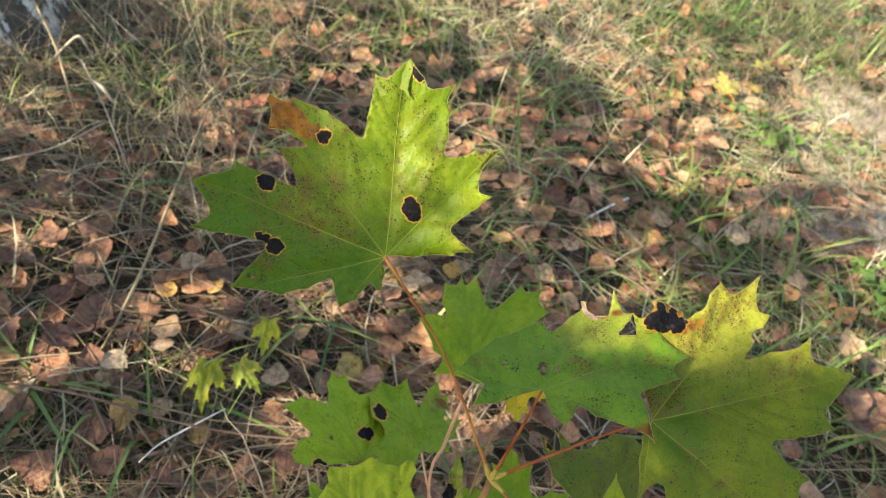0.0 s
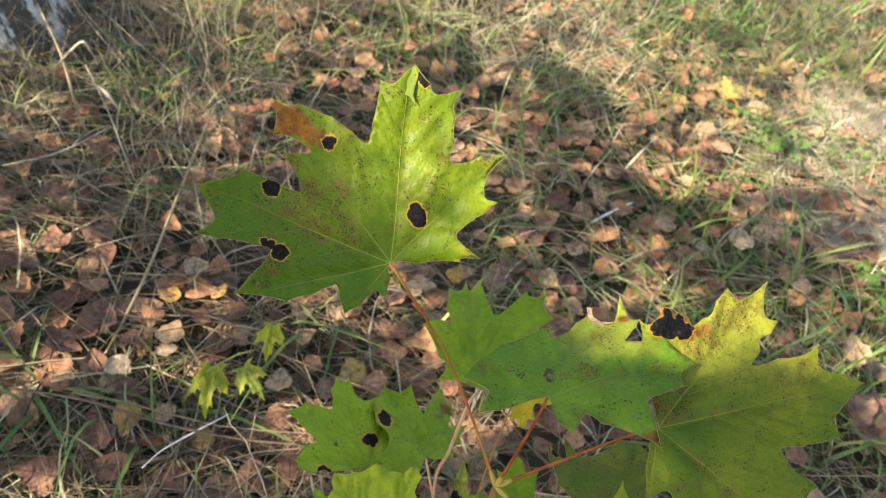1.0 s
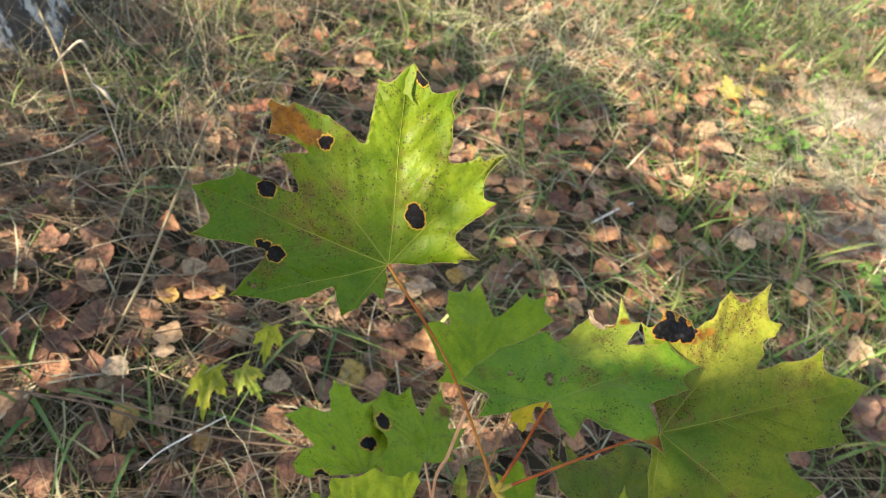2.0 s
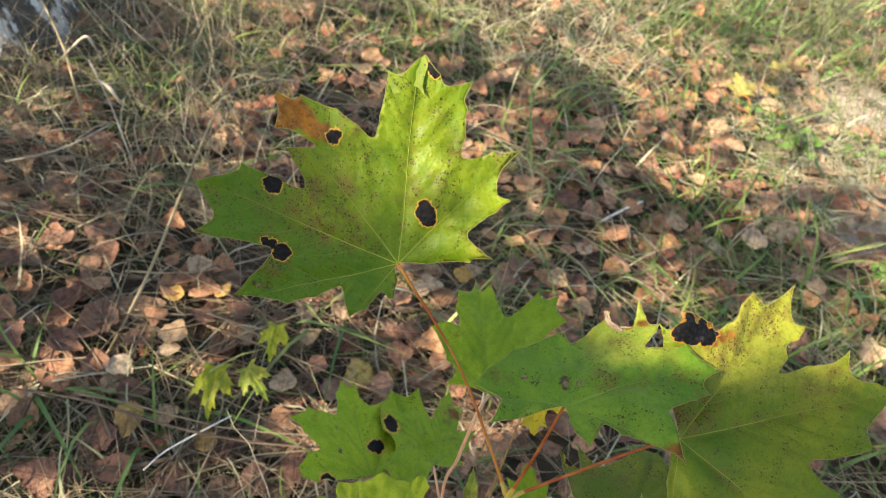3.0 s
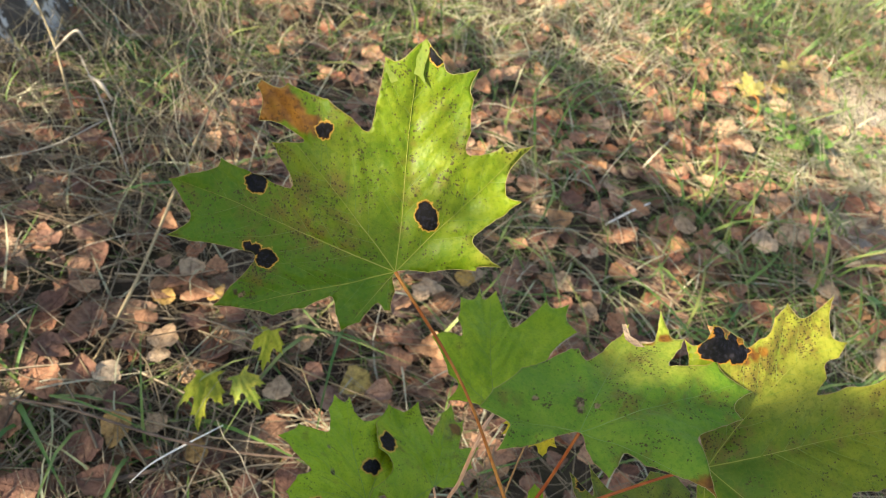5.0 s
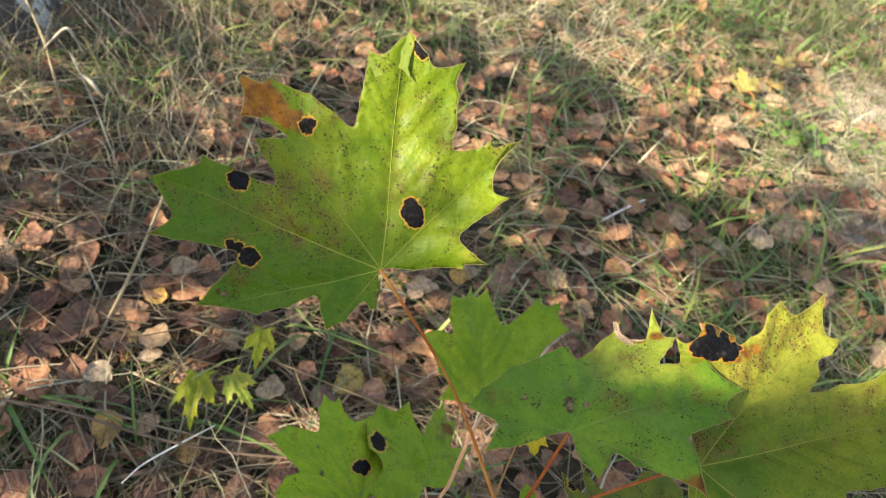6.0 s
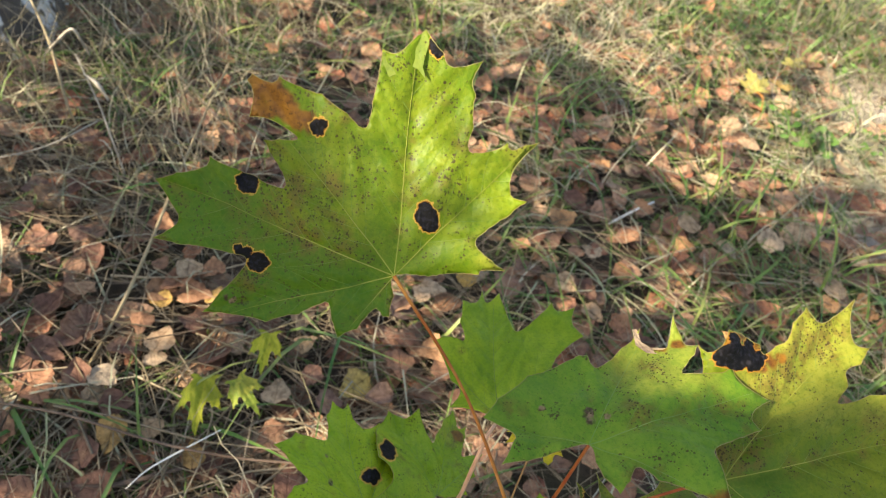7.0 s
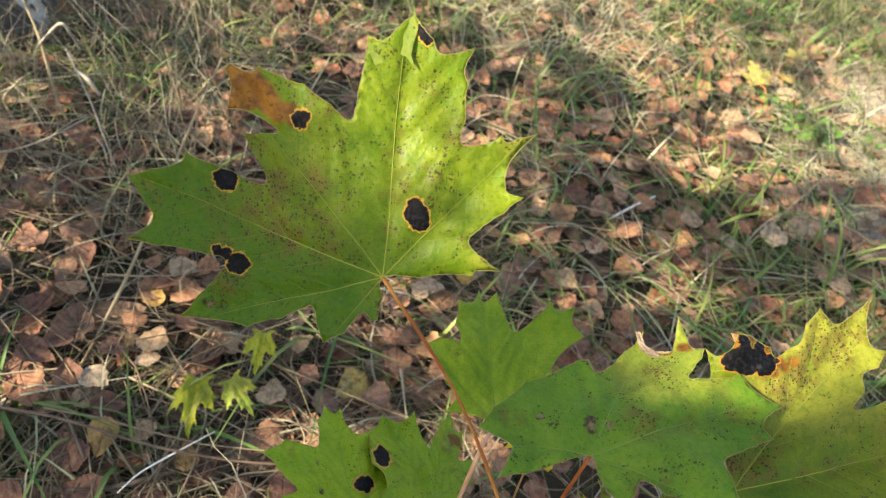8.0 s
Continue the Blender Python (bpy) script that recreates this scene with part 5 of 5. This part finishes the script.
add_petiole(leaf_j, [(0.1032, 0.2498, 0.5505), (0.1025, 0.243, 0.510), JOINT], (0.0007, 0.0008, 0.0010), STALK_RED, "thin dark red leaf stalk")
add_petiole(leaf_k, [(0.1671, 0.2631, 0.5350), (0.150, 0.2585, 0.516), JOINT], (0.0007, 0.0007, 0.0010), STALK_RED, "thin red leaf stalk")
add_petiole(leaf_q, [(0.0795, 0.3085, 0.4408), (0.0750, 0.2947, 0.4444), (0.0736, 0.2838, 0.4283), (0.0733, 0.2767, 0.4022), (0.0722, 0.2637, 0.3709), (0.100, 0.238, 0.25)], (0.0010, 0.0013, 0.0012, 0.0009), STALK_PALE, "pale pink leaf stalk")
add_petiole(leaf_o, [(0.0607, 0.2794, 0.3760), (0.072, 0.264, 0.362), (0.100, 0.238, 0.31)], (0.0008, 0.0009, 0.0012), STALK_PALE, "thin pale red leaf stalk")
add_petiole(leaf_p, [(0.0170, 0.2608, 0.3934), (0.045, 0.250, 0.36), (0.100, 0.238, 0.29)], (0.0008, 0.0009, 0.0012), STALK_RED, "thin red leaf stalk")


def petiole_base(leaf, way):
    """The swollen foot of a leaf stalk at the joint."""
    a, b = Vector(JOINT), Vector(JOINT) + Vector(way).normalized() * 0.011
    back = leaf.matrix_basis.inverted()
    part("petiole_base", tube_mesh("petiole_base", [back @ p for p in (a, a.lerp(b, 0.35), b)], (0.0015, 0.0020, 0.0010), BUD), leaf, "swollen yellow-green stalk foot")


# yellow-green raised well above the other blades to stand in for sunlight
MAPLE_N = maple_material("maple_blade_bright", (0.38, 0.46, 0.018), (0.48, 0.52, 0.024), (0.56, 0.55, 0.05), specks=0.1, seed=7.0)
MAPLE_T = maple_material("maple_blade_withered", (0.28, 0.34, 0.03), (0.36, 0.38, 0.04), (0.44, 0.40, 0.05), tar=((-4.0, 12.0, 5.0), (2.0, 2.0, 4.0)), specks=0.5, seed=8.0)
LOBES_N = [
    (62, 70, [(0.5, 0.08)], [(0.8, -0.10)], (40, 62)),
    (30, 92, [(0.7, 0.10), (0.85, 0.12)], [(0.9, -0.07), (0.86, -0.16)], (4, 84)),
    (-24, 96, [(0.86, 0.18), (0.9, 0.07)], [(0.88, -0.08), (0.78, -0.12)], (-46, 70)),
    (-72, 60, [(0.8, 0.12)], [(0.5, -0.1)], None),
]
LOBES_T = [
    (60, 22, [(0.5, 0.1)], [(0.7, -0.2)], (35, 24)),
    (0, 95, [(0.35, 0.11), (0.6, 0.10), (0.75, 0.05)], [(0.8, -0.05), (0.55, -0.10), (0.35, -0.12)], (-40, 26)),
    (-70, 24, [(0.7, 0.2)], [(0.5, -0.1)], None),
]
LOBES_R = [
    (58, 40, [(0.5, 0.12)], [(0.95, -0.10)], (40, 50)),
    (22, 73, [(0.78, 0.16), (0.90, 0.13)], [(0.95, -0.10), (0.92, -0.20), (0.80, -0.22)], (-9, 51)),
    (-19, 73, [(0.85, 0.03)], [(0.86, -0.02)], (-24, 50)),
    (-30, 69, [(0.92, 0.03)], [(0.8, -0.06), (0.5, -0.12)], None),
]
LOBES_V = [(0, 48, [(0.25, 0.34), (0.45, 0.22), (0.70, 0.09)], [(0.70, -0.07), (0.45, -0.15), (0.25, -0.32)], None)]
leaf_r = add_leaf(sapling, (0.1655, 0.2343, 0.4553), (-10.4, -13.0, 3.2), LOBES_R, MAPLE_R, "olive speckled leaf hanging under the others", seed=6, wave=1.0, droop=2, vein=VEIN_GREEN)
leaf_v = add_leaf(sapling, (0.1562, 0.1986, 0.5165), (-14.1, -15.5, -2.2), LOBES_V, MAPLE_N, "bright yellow-green leaf with a pointed lobe", seed=7, wave=1.0, droop=2, vein=VEIN_GREEN)
leaf_r2 = add_leaf(sapling, (0.1331, 0.2327, 0.3950), (-8.5, -11.4, 10.1), LOBES, MAPLE_Q, "green leaf below the stalk joint", seed=8, wave=1.2, droop=2, scale=0.74, vein=VEIN_GREEN)
leaf_n = add_leaf(sapling, (0.0473, 0.1915, 0.4325), (-16.7, -8.2, 23.6), LOBES_N, MAPLE_N, "bright yellow-green leaf with curled wavy edge", seed=9, wave=2.6, droop=-6, scale=0.62, curls=((2, 86, 16, 7), (40, 76, 14, 6), (-44, 80, 16, 6)))
leaf_n2 = add_leaf(sapling, (0.0232, 0.2205, 0.3213), (-9.9, -6.6, 45.9), LOBES, MAPLE_Q, "shaded green leaf low on the stem", seed=10, wave=1.0, droop=2, scale=0.57, vein=VEIN_GREEN)
leaf_t = add_leaf(sapling, (0.0880, 0.2285, 0.4193), (-8.3, -11.9, 7.0), LOBES_T, MAPLE_T, "small withered curled leaf with black spots", seed=11, wave=2.4, droop=-5, scale=0.46)
leaf_u = add_leaf(sapling, (0.1035, 0.3131, 0.4600), (-66.0, 14.1, -164.0), LOBES, MAPLE_Y, "yellow leaf hanging with its tips down", seed=12, wave=1.2, droop=2, scale=0.43)
mid = (Vector(JOINT) + Vector((0.1562, 0.1986, 0.5165))) / 2 + Vector((0.004, -0.006, -0.014))
add_petiole(leaf_v, [(0.1562, 0.1986, 0.5165), tuple(mid), JOINT], (0.0007, 0.0007, 0.0010), STALK_ORANGE, "short orange-red leaf stalk")
petiole_base(leaf_v, mid - Vector(JOINT))
for leaf, foot in ((leaf_r, (0.1655, 0.2343, 0.4553)), (leaf_r2, (0.1331, 0.2327, 0.3950)), (leaf_n, (0.0473, 0.1915, 0.4325)), (leaf_n2, (0.0232, 0.2205, 0.3213)), (leaf_t, (0.0880, 0.2285, 0.4193)), (leaf_u, (0.1035, 0.3131, 0.4600))):
    add_petiole(leaf, [foot, (0.5 * foot[0] + 0.05, 0.5 * foot[1] + 0.118, foot[2] - 0.06), (0.101, 0.236, foot[2] - 0.09)], (0.0006, 0.0007, 0.0010), STEM_BROWN, "thin brownish leaf stalk")
petiole_base(leaf_a, (-0.0475, 0.0337, 0.0562))
petiole_base(leaf_j, (0.0021, 0.0072, 0.0447))
petiole_base(leaf_k, (0.0496, 0.0227, 0.0507))
part("stem", tube_mesh("stem", [JOINT, (0.1015, 0.2340, 0.435), (0.101, 0.236, 0.25), (0.104, 0.238, -0.02)], (0.0022, 0.0024, 0.0030, 0.0042), STEM_BROWN), sapling, "thin upright brown stem")


# ---- seedlings ----
def seedling(at, turn, lobes, scale, foot, material, seed, label):
    plant = tagged(new("maple_seedling"), label, "seedling", "maple seedlings")
    leaf = add_leaf(plant, at, turn, lobes, material, "small yellow lobed leaf", seed=seed, wave=2.2, droop=16, scale=scale, spacing=5)
    leaf.matrix_basis = leaf.matrix_basis @ Matrix.Diagonal((0.68, 1.0, 1.0, 1.0))
    top = Vector(at)
    part("stem", tube_mesh("stem", [tuple(top), tuple(top.lerp(Vector(foot), 0.5) + Vector((0, 0, 0.012))), foot], (0.0006, 0.0008, 0.0011), STALK_RED), plant, "hair-thin red stem")
    return plant


MAPLE_S = maple_material("seedling_blade", (0.26, 0.31, 0.018), (0.36, 0.36, 0.025), (0.46, 0.38, 0.045), specks=0.05, seed=9.0)
MAPLE_SG = maple_material("seedling_blade_green", (0.18, 0.30, 0.03), (0.40, 0.38, 0.05), (0.55, 0.36, 0.09), specks=0.05, seed=10.0)
seedling((-0.1512, 0.4950, 0.1283), (-10.1, 9.7, -172.1), LOBES, 0.50, (-0.150, 0.515, 0.0), MAPLE_S, 21, "tiny maple seedling with one yellow drooping leaf")
seedling((-0.2048, 0.4409, 0.0825), (-8.4, 10.4, -168.2), LOBES, 0.66, (-0.205, 0.46, 0.0), MAPLE_S, 22, "tiny maple seedling with a hanging yellow-green leaf")
seedling((-0.1708, 0.4497, 0.0892), (0.3, 13.3, -127.4), LOBES, 0.52, (-0.178, 0.465, 0.0), MAPLE_SG, 23, "tiny maple seedling, leaf half green half yellow")


# ---- maple leaves on the ground ----
MAPLE_F = maple_material("fallen_maple_blade", (0.26, 0.245, 0.07), (0.33, 0.29, 0.08), (0.44, 0.26, 0.10), specks=0.2, seed=12.0)


def fallen_maple(x, y, turn, scale, seed, label):
    blade, veins, rim = maple_blade("fallen_maple_leaf", LOBES, MAPLE_F, seed=seed, wave=1.6, droop=3, scale=scale, spacing=5)
    leaf = tagged(new("fallen_maple_leaf", blade), label, "leaf")
    leaf.matrix_basis = pose(x, y, ground_height(x, y) + 0.05, 14, -6, turn)
    part("venation", veins, leaf)
    part("leaf_margin", rim, leaf)
    part("petiole", tube_mesh("petiole", [(0, 0, 0), (0.004, -0.020, 0.004), (0.000, -0.045, -0.012)], (0.0010, 0.0008, 0.0008), STALK_ORANGE), leaf, "short orange stalk")
    return leaf


fallen_maple(0.500, 1.455, 24, 0.66, 31, "yellow fallen maple leaf lying in the grass")
fallen_maple(0.580, 1.600, -40, 0.48, 32, "small yellow maple leaf with a reddened lobe")
